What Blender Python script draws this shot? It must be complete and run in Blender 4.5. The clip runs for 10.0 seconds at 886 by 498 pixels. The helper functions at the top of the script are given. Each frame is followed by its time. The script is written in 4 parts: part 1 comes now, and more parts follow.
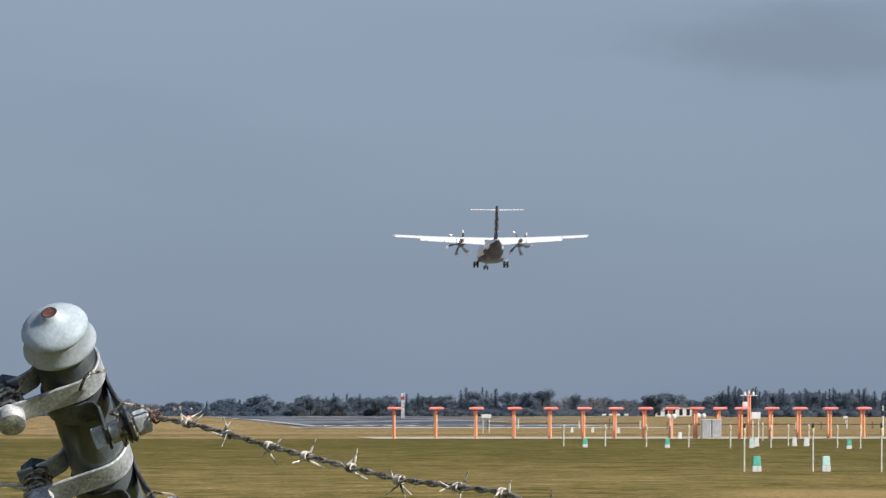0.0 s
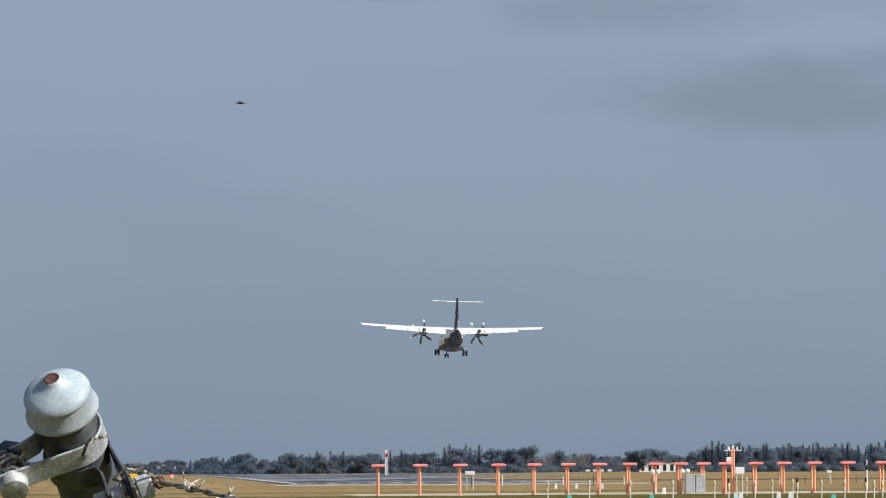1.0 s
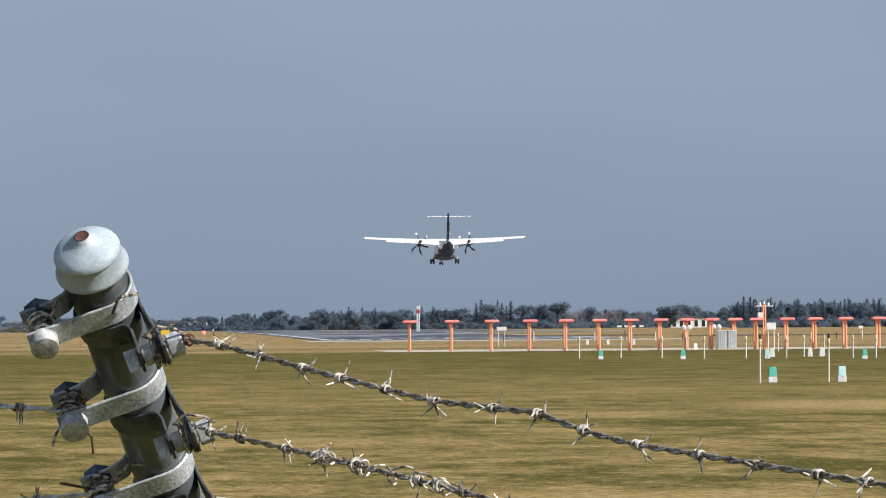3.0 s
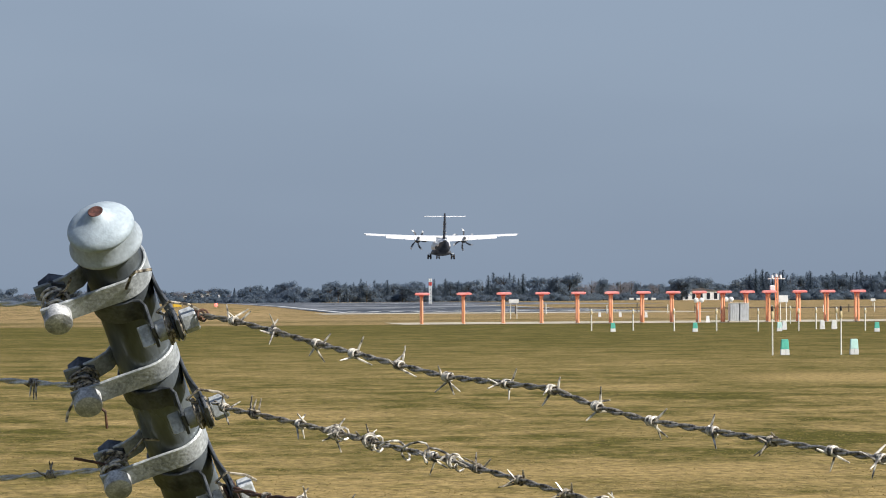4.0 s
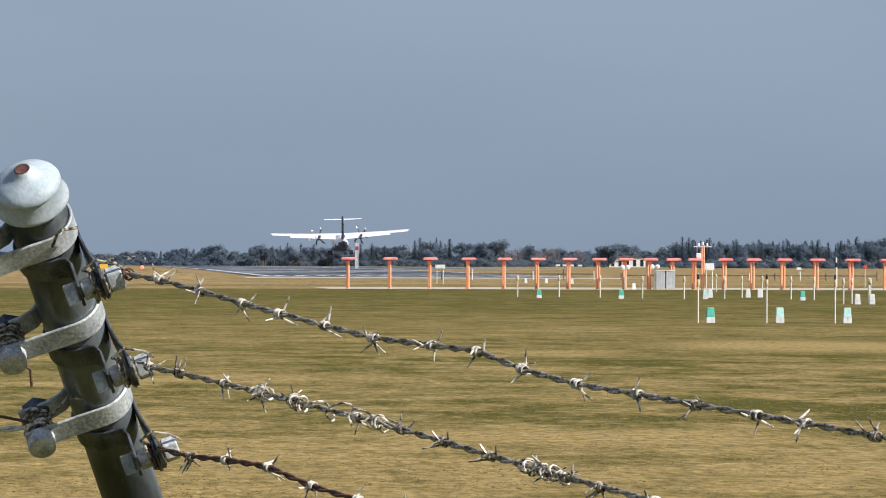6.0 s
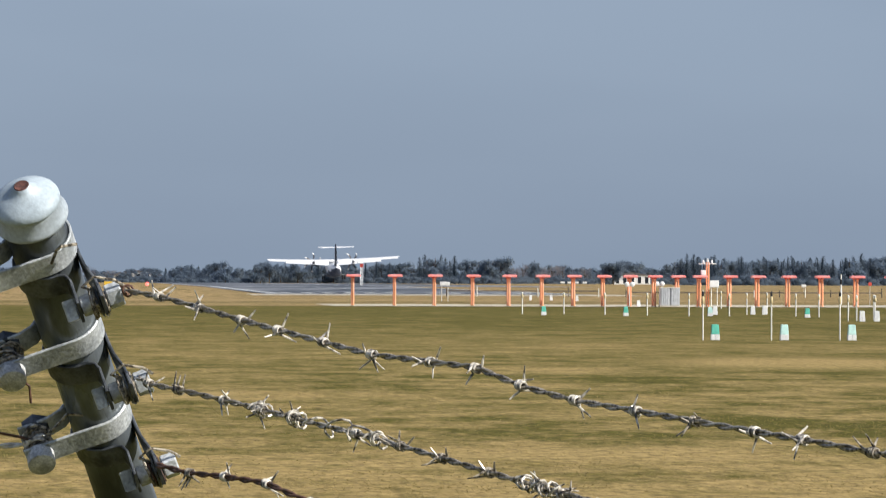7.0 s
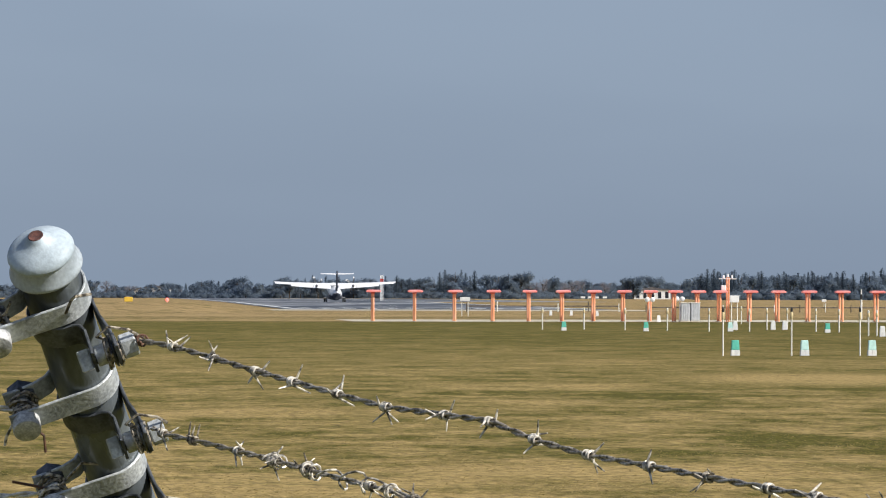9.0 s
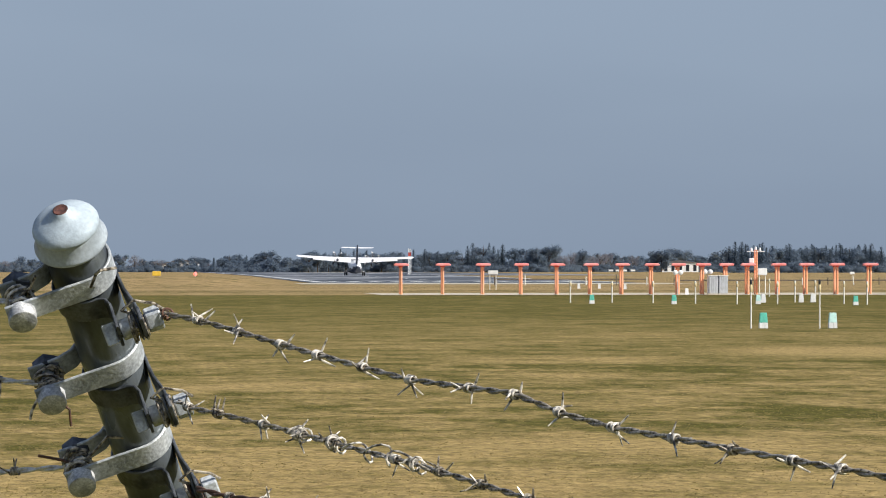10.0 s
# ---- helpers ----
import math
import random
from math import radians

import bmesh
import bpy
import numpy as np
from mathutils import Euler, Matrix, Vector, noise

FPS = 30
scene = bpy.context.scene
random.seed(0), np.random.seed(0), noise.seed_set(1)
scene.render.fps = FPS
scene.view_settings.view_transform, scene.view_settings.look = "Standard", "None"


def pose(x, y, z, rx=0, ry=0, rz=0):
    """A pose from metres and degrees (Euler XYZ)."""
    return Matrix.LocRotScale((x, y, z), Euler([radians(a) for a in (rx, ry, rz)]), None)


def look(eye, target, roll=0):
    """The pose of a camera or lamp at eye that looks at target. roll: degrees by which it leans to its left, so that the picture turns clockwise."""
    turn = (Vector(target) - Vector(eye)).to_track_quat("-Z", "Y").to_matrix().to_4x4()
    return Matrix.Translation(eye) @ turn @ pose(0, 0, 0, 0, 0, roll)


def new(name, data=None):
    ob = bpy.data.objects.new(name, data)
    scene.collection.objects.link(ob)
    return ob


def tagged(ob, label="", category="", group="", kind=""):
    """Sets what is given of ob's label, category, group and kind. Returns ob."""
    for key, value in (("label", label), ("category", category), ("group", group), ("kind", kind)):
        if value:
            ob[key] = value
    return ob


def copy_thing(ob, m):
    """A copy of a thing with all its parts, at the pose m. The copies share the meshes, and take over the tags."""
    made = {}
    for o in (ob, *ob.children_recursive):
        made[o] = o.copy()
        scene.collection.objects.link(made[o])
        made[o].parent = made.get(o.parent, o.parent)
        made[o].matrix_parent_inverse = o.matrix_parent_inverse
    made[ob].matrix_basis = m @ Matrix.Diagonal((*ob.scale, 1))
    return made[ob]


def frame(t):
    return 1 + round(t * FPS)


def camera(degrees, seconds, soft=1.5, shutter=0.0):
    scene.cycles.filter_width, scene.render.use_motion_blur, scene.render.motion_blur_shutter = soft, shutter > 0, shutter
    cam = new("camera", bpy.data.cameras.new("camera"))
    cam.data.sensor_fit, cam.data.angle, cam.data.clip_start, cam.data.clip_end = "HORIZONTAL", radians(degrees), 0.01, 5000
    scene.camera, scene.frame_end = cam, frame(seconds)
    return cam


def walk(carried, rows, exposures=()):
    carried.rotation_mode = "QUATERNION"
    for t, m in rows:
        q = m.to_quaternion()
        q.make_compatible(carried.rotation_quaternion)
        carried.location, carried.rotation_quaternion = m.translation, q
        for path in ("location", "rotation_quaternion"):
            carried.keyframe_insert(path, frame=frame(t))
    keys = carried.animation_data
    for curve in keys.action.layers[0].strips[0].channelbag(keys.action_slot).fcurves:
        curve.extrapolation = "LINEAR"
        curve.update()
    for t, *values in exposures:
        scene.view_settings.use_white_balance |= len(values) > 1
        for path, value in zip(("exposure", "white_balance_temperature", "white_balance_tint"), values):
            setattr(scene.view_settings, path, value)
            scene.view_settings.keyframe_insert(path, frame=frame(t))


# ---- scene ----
cam = camera(9.3, 10.0, soft=1.0, shutter=0.3)


def aim(x, z, yaw, pitch, roll):
    """A hand-held pose: sideways and height shift, heading from +y, pitch and roll in degrees."""
    eye = Vector((x, 0, 2.1 + z))
    way = Vector((math.tan(radians(yaw)), 1, math.tan(radians(pitch)) / math.cos(radians(yaw))))
    return look(eye, eye + way * 100, roll)


walk(cam, [
    (0.0, aim(0.0199, -0.0087, 3.224, 1.736, 0.000)),
    (0.2, aim(0.0109, -0.0054, 3.445, 1.915, -0.161)),
    (0.5, aim(0.0016, 0.0016, 3.532, 2.271, -0.269)),
    (0.7, aim(0.0021, -0.0027, 3.480, 2.433, -0.407)),
    (1.0, aim(0.0008, -0.0023, 3.411, 2.333, -0.366)),
    (1.5, aim(-0.0006, 0.0002, 3.351, 2.032, -0.590)),
    (2.0, aim(0.0029, -0.0015, 3.300, 1.582, -0.561)),
    (2.5, aim(0.0044, -0.0020, 3.180, 1.177, -0.479)),
    (3.0, aim(0.0026, -0.0012, 3.070, 0.822, -0.446)),
    (4.3, aim(0.0005, 0.0022, 2.931, 0.504, -0.414)),
    (4.5, aim(0.0000, 0.0000, 3.075, 0.481, -0.517)),
    (5.0, aim(0.0012, 0.0002, 3.328, 0.399, -0.290)),
    (5.3, aim(0.0006, -0.0008, 3.432, 0.298, -0.130)),
    (5.5, aim(-0.0000, -0.0017, 3.547, 0.244, -0.014)),
    (6.8, aim(0.0058, -0.0007, 3.734, 0.130, 0.250)),
    (7.0, aim(0.0069, -0.0018, 3.658, 0.342, 0.175)),
    (7.2, aim(0.0092, -0.0016, 3.597, 0.575, 0.120)),
    (7.5, aim(0.0123, 0.0067, 3.506, 1.167, 0.080)),
    (7.8, aim(0.0107, 0.0134, 3.581, 1.463, 0.170)),
    (8.0, aim(0.0119, 0.0250, 3.708, 1.333, 0.270)),
    (8.2, aim(0.0113, 0.0271, 3.775, 1.123, 0.270)),
    (8.5, aim(0.0142, 0.0336, 3.697, 0.812, 0.229)),
    (9.0, aim(0.0126, 0.0323, 3.446, 0.499, 0.109)),
    (9.5, aim(0.0169, 0.0318, 3.299, 0.315, 0.034)),
    (10.0, aim(0.0157, 0.0317, 3.153, 0.220, -0.042)),
], exposures=((0.0, 0.0), (0.7, 0.0), (1.5, 0.0), (2.5, 0.12), (3.2, 0.11), (4.5, 0.13), (5.5, 0.16), (6.9, 0.17), (8.0, 0.0), (8.5, 0.06), (9.2, 0.11), (10.0, 0.14)))

# ---- world, sun, exposure ----
SUN_WAY = Vector((0.64, -0.42, 0.645)).normalized()      # towards the sun: behind and to the side of the camera
world = bpy.data.worlds.new("world")
scene.world = world
world.use_nodes = True
wn, wl = world.node_tree.nodes, world.node_tree.links
wn.clear()


def wnode(kind, **values):
    n = wn.new(kind)
    for key, value in values.items():
        n.inputs[key].default_value = value
    return n


sky = wn.new("ShaderNodeTexSky")
sky.sky_type, sky.sun_disc = "NISHITA", False
sky.sun_elevation = math.asin(SUN_WAY.z)
sky.sun_rotation = math.atan2(SUN_WAY.x, SUN_WAY.y)
coord = wn.new("ShaderNodeTexCoord")
split = wn.new("ShaderNodeSeparateXYZ")
wl.new(coord.outputs["Generated"], split.inputs[0])
veil = wn.new("ShaderNodeValToRGB")                     # a high grey-blue cloud veil, deeper towards the horizon
veil.color_ramp.elements[0].position, veil.color_ramp.elements[0].color = 0.0, (0.212, 0.275, 0.376, 1)
veil.color_ramp.elements[1].position, veil.color_ramp.elements[1].color = 0.5, (0.12, 0.165, 0.28, 1)
for at, col in ((0.035, (0.245, 0.315, 0.424, 1)), (0.085, (0.272, 0.345, 0.462, 1)), (0.16, (0.255, 0.315, 0.425, 1))):
    e = veil.color_ramp.elements.new(at)
    e.color = col
wl.new(split.outputs["Z"], veil.inputs[0])
stretch = wn.new("ShaderNodeMapping")
stretch.inputs["Scale"].default_value = (9.0, 9.0, 34.0)
stretch.inputs["Location"].default_value = (0.35, 0.0, 0.62)
wl.new(coord.outputs["Generated"], stretch.inputs[0])
cloud = wnode("ShaderNodeTexNoise", Scale=1.0, Detail=3.0, Roughness=0.45)
wl.new(stretch.outputs[0], cloud.inputs["Vector"])
thick = wn.new("ShaderNodeValToRGB")
thick.color_ramp.interpolation = "EASE"
thick.color_ramp.elements[0].position, thick.color_ramp.elements[0].color = 0.40, (1.01, 1.01, 1.01, 1)
thick.color_ramp.elements[1].position, thick.color_ramp.elements[1].color = 0.72, (0.95, 0.955, 0.965, 1)
wl.new(cloud.outputs["Fac"], thick.inputs[0])


crimp = wn.new("ShaderNodeMapping")
crimp.inputs["Scale"].default_value = (42.0, 42.0, 95.0)
wl.new(coord.outputs["Generated"], crimp.inputs[0])
billow = wnode("ShaderNodeTexNoise", Scale=1.0, Detail=4.0, Roughness=0.5)
wl.new(crimp.outputs[0], billow.inputs["Vector"])


def cloud_bank(way, wide, tall, dark):
    """A soft grey bank of cloud round a direction in the sky."""
    shift = wn.new("ShaderNodeMapping")
    shift.vector_type = "POINT"
    shift.inputs["Location"].default_value = (-way[0] / wide, 0, -way[1] / tall)
    shift.inputs["Scale"].default_value = (1 / wide, 0, 1 / tall)
    wl.new(coord.outputs["Generated"], shift.inputs[0])
    warp = wn.new("ShaderNodeVectorMath")
    warp.operation = "MULTIPLY_ADD"
    wl.new(cloud.outputs["Color"], warp.inputs[0])
    warp.inputs[1].default_value = (1.4, 0, 1.4)
    wl.new(shift.outputs[0], warp.inputs[2])
    back = wn.new("ShaderNodeVectorMath")
    back.operation = "SUBTRACT"
    back.inputs[1].default_value = (1.15, 0, 1.2)
    puff = wn.new("ShaderNodeVectorMath")
    puff.operation = "MULTIPLY_ADD"
    wl.new(billow.outputs["Color"], puff.inputs[0])
    puff.inputs[1].default_value = (0.9, 0, 1.0)
    wl.new(warp.outputs[0], puff.inputs[2])
    wl.new(puff.outputs[0], back.inputs[0])
    far = wn.new("ShaderNodeVectorMath")
    far.operation = "LENGTH"
    wl.new(back.outputs[0], far.inputs[0])
    soft = wn.new("ShaderNodeMapRange")
    soft.interpolation_type = "SMOOTHERSTEP"
    soft.inputs[1].default_value, soft.inputs[2].default_value = 0.1, 1.0
    soft.inputs[3].default_value, soft.inputs[4].default_value = dark, 1.0
    wl.new(far.outputs["Value"], soft.inputs[0])
    return soft.outputs[0]


def times(a, b):
    m = wn.new("ShaderNodeVectorMath")
    m.operation = "MULTIPLY"
    wl.new(a, m.inputs[0])
    wl.new(b, m.inputs[1])
    return m.outputs[0]


grey = times(veil.outputs[0], thick.outputs[0])
for way, wide, tall, dark in (((0.128, 0.0685), 0.058, 0.0125, 0.84), ((0.087, 0.0855), 0.035, 0.007, 0.87),
                              ((0.046, 0.0885), 0.016, 0.004, 0.88), ((0.13, 0.079), 0.03, 0.006, 1.08)):
    grey = times(grey, cloud_bank(way, wide, tall, dark))
veiled = wn.new("ShaderNodeMix")
veiled.data_type = "RGBA"
veiled.inputs[0].default_value = 0.94
dim = wn.new("ShaderNodeVectorMath")
dim.operation = "SCALE"
dim.inputs["Scale"].default_value = 0.12
wl.new(sky.outputs[0], dim.inputs[0])
wl.new(dim.outputs[0], veiled.inputs[6])
wl.new(grey, veiled.inputs[7])
glow = wnode("ShaderNodeBackground", Strength=1.0)
wl.new(veiled.outputs[2], glow.inputs["Color"])
wout = wn.new("ShaderNodeOutputWorld")
wl.new(glow.outputs[0], wout.inputs[0])

sun = new("sun", bpy.data.lights.new("sun", "SUN"))
sun.data.energy, sun.data.angle, sun.data.color = 5.0, radians(0.6), (1.0, 0.965, 0.91)
sun.matrix_basis = look(SUN_WAY * 50, (0, 0, 0))


# ---- materials ----
def material(name, base, rough=0.6, metal=0.0, vary=0.25, scale=8.0, fine=60.0, bump=0.0, second=None, coords="Object", emit=0.0, stretch=(1, 1, 1), mark=(0.42, 0.62), leafy=0.0):
    """A surface with colour variation at two scales, patches of a second colour, uneven gloss and fine relief."""
    m = bpy.data.materials.new(name)
    m.use_nodes = True
    n, l = m.node_tree.nodes, m.node_tree.links
    b = n["Principled BSDF"]
    b.inputs["Metallic"].default_value = metal
    tc = n.new("ShaderNodeTexCoord")
    mp = n.new("ShaderNodeMapping")
    mp.inputs["Scale"].default_value = stretch
    l.new(tc.outputs[coords], mp.inputs[0])
    info = n.new("ShaderNodeObjectInfo")
    jump = n.new("ShaderNodeVectorMath")
    jump.operation = "MULTIPLY_ADD"
    l.new(info.outputs["Random"], jump.inputs[0])
    jump.inputs[1].default_value = (37, 17, 29) if coords == "Object" else (0, 0, 0)
    l.new(mp.outputs[0], jump.inputs[2])
    big = n.new("ShaderNodeTexNoise")
    big.inputs["Scale"].default_value, big.inputs["Detail"].default_value = scale, 5
    small = n.new("ShaderNodeTexNoise")
    small.inputs["Scale"].default_value, small.inputs["Detail"].default_value = fine, 4
    for t in (big, small):
        l.new(jump.outputs[0], t.inputs["Vector"])
    ramp = n.new("ShaderNodeValToRGB")
    ramp.color_ramp.elements[0].position, ramp.color_ramp.elements[1].position = mark
    ramp.color_ramp.elements[0].color = (*base, 1)
    ramp.color_ramp.elements[1].color = (*(second or [c * (1 - vary) for c in base]), 1)
    l.new(big.outputs["Fac"], ramp.inputs[0])
    grain = n.new("ShaderNodeMapRange")
    grain.inputs[1].default_value, grain.inputs[2].default_value = 0.25, 0.75
    grain.inputs[3].default_value, grain.inputs[4].default_value = 1 - vary * 0.6, 1 + vary * 0.6
    l.new(small.outputs["Fac"], grain.inputs[0])
    mul = n.new("ShaderNodeVectorMath")
    mul.operation = "MULTIPLY"
    l.new(ramp.outputs[0], mul.inputs[0])
    l.new(grain.outputs[0], mul.inputs[1])
    l.new(mul.outputs[0], b.inputs["Base Color"])
    gl = n.new("ShaderNodeMapRange")
    gl.inputs[1].default_value, gl.inputs[2].default_value = 0.3, 0.7
    gl.inputs[3].default_value, gl.inputs[4].default_value = max(rough - 0.1, 0.02), min(rough + 0.12, 1)
    l.new(big.outputs["Fac"], gl.inputs[0])
    l.new(gl.outputs[0], b.inputs["Roughness"])
    if bump:
        bp = n.new("ShaderNodeBump")
        bp.inputs["Strength"].default_value, bp.inputs["Distance"].default_value = 1.0, bump
        l.new(small.outputs["Fac"], bp.inputs["Height"])
        l.new(bp.outputs[0], b.inputs["Normal"])
    if leafy:                                            # thin leaves let light through
        b.inputs["Specular IOR Level"].default_value = 0.0
        thin = n.new("ShaderNodeBsdfTranslucent")
        l.new(mul.outputs[0], thin.inputs["Color"])
        both = n.new("ShaderNodeMixShader")
        both.inputs[0].default_value = leafy
        l.new(b.outputs[0], both.inputs[1])
        l.new(thin.outputs[0], both.inputs[2])
        l.new(both.outputs[0], n["Material Output"].inputs["Surface"])
    if emit:
        b.inputs["Emission Color"].default_value = (*base, 1)
        b.inputs["Emission Strength"].default_value = emit
    return m


M = {
    "galv": material("galvanised_steel", (0.62, 0.645, 0.645), 0.42, 0.2, 0.6, 22, 260, 0.0006, (0.33, 0.355, 0.365)),
    "pale": material("pale_zinc_bolt_head", (0.70, 0.70, 0.68), 0.5, 0.1, 0.6, 60, 420, 0.0006, (0.36, 0.365, 0.37)),
    # darker copy of the galvanised steel, with the clamps' shade in its colour
    "dull": material("shade_dark_galvanised_steel", (0.14, 0.15, 0.162), 0.38, 0.3, 0.5, 40, 300, 0.0005, (0.035, 0.040, 0.046)),
    # weathering patches, their dark tone also putting the pipe's shade into the colour
    "pipe": material("weathered_shaded_pipe", (0.20, 0.226, 0.242), 0.30, 0.3, 0.3, 14, 220, 0.0003, (0.05, 0.058, 0.065), stretch=(1, 1, 0.3), mark=(0.42, 0.60)),
    "cap": material("cast_cap", (0.55, 0.63, 0.67), 0.5, 0.08, 0.22, 26, 240, 0.0004, (0.42, 0.49, 0.53)),
    "rust": material("rust", (0.15, 0.06, 0.045), 0.9, 0.0, 0.5, 200, 900, 0.0006, (0.08, 0.04, 0.035)),
    # pale and dark patches put sun glints and dark undersides into the wire
    "wire": material("galvanised_wire", (0.56, 0.49, 0.38), 0.26, 0.15, 0.5, 260, 900, 0.0, (0.055, 0.045, 0.035), mark=(0.42, 0.60)),
    "bright_wire": material("bright_wire", (0.86, 0.79, 0.67), 0.36, 0.1, 0.4, 150, 600, 0.0, (0.09, 0.08, 0.068), mark=(0.44, 0.60)),
    # near-white tone puts sunlight on the left-hand lines into the colour
    "pale_wire": material("sunlit_pale_wire", (0.86, 0.83, 0.76), 0.42, 0.05, 0.3, 120, 600, 0.0, (0.52, 0.49, 0.43)),
    # darker than the dome: shade below its edge is put into the colour
    "collar": material("shaded_cast_collar", (0.50, 0.555, 0.585), 0.45, 0.1, 0.3, 26, 240, 0.0003, (0.34, 0.385, 0.41)),
    "rusty_wire": material("rusted_wire", (0.20, 0.10, 0.065), 0.8, 0.1, 0.5, 150, 700, 0.0, (0.09, 0.06, 0.05)),
    "orange": material("orange_paint", (0.90, 0.37, 0.19), 0.6, 0, 0.15, 1.2, 14, 0, (0.92, 0.44, 0.27)),
    "red_orange": material("red_orange_fibreglass", (0.90, 0.26, 0.235), 0.5, 0, 0.15, 2, 20, 0, (0.92, 0.36, 0.335)),
    "white": material("white_paint", (0.84, 0.84, 0.82), 0.5, 0, 0.1, 2, 20),
    "off_white": material("aged_white_plastic", (0.84, 0.81, 0.73), 0.6, 0, 0.12, 5, 60),
    "aqua": material("aqua_plastic", (0.60, 0.88, 0.81), 0.6, 0, 0.15, 6, 60),
    "green": material("green_plastic", (0.13, 0.58, 0.44), 0.6, 0, 0.2, 6, 60),
    "black": material("black_rubber", (0.022, 0.022, 0.024), 0.7, 0, 0.3, 8, 80),
    "amber": material("amber_lens_housing", (0.74, 0.60, 0.34), 0.5, 0, 0.2, 9, 60),
    "shed": material("grey_steel_cladding", (0.58, 0.60, 0.62), 0.5, 0.1, 0.2, 2, 20),
    "yellow": material("yellow_sign_face", (0.85, 0.55, 0.06), 0.5, 0, 0.1, 3, 20),
    "red_lamp": material("red_lamp", (1.0, 0.12, 0.10), 0.4, 0, 0.1, 3, 20, emit=3.0),
    "red": material("red_paint", (0.70, 0.10, 0.07), 0.55, 0, 0.15, 2, 20),
    "skin": material("white_aircraft_paint", (0.86, 0.86, 0.86), 0.32, 0, 0.05, 0.6, 6),
    "livery": material("black_livery_paint", (0.026, 0.034, 0.062), 0.6, 0, 0.3, 0.6, 6),
    # grey darkened to hold the shade under belly and wing
    "fairing": material("shaded_grey_paint", (0.09, 0.09, 0.095), 0.45, 0, 0.2, 0.8, 6),
    "gear": material("gear_leg_metal", (0.12, 0.12, 0.125), 0.45, 0.4, 0.2, 5, 30),
    "blade": material("grey_blade", (0.07, 0.07, 0.078), 0.45, 0.1, 0.2, 3, 20),
    "blade_tip": material("white_blade_tip", (0.75, 0.75, 0.74), 0.45, 0, 0.1, 3, 20),
    "bark": material("bark", (0.10, 0.075, 0.055), 0.9, 0, 0.4, 2, 12),
    # distance haze is put into these pale blue-grey foliage colours
    "pine": material("hazed_pine_foliage", (0.169, 0.215, 0.265), 0.95, 0, 0.1, 0.4, 1.2, 0, (0.156, 0.203, 0.250), leafy=0.78),
    "broadleaf": material("hazed_broadleaf", (0.305, 0.370, 0.442), 0.95, 0, 0.1, 0.3, 1.2, 0, (0.289, 0.354, 0.424), leafy=0.78),
    "autumn": material("hazed_bare_twigs", (0.402, 0.397, 0.431), 0.95, 0, 0.1, 0.3, 1.2, 0, (0.374, 0.377, 0.416), leafy=0.78),
    "thicket": material("hazed_thicket", (0.231, 0.283, 0.339), 0.95, 0, 0.1, 0.3, 1.2, 0, (0.213, 0.263, 0.319), leafy=0.78),
    "wood": material("weathered_timber", (0.17, 0.14, 0.11), 0.8, 0, 0.4, 3, 20),
    "roof": material("dark_roof", (0.12, 0.11, 0.11), 0.7, 0, 0.3, 1, 8),
    "brick": material("pale_render", (0.36, 0.35, 0.34), 0.7, 0, 0.15, 1, 8),
    "glass": material("dark_window", (0.03, 0.035, 0.045), 0.12, 0, 0.2, 1, 8),
    "feather": material("dark_feathers", (0.02, 0.02, 0.022), 0.7, 0, 0.3, 20, 90),
    "gravel": material("pale_gravel", (0.60, 0.54, 0.43), 0.9, 0, 0.3, 0.25, 3, 0.01, (0.42, 0.36, 0.24)),
    # worn asphalt; its strong pale patches put mirage reflections into the colour
    "asphalt": material("worn_mirage_asphalt", (0.045, 0.050, 0.056), 0.52, 0, 0.5, 0.05, 0.2, 0.0, (0.26, 0.265, 0.27), stretch=(1, 0.22, 1), mark=(0.46, 0.60)),
    "marking": material("white_runway_marking", (0.74, 0.74, 0.72), 0.6, 0, 0.25, 0.5, 4, 0.0, (0.5, 0.5, 0.49)),
}


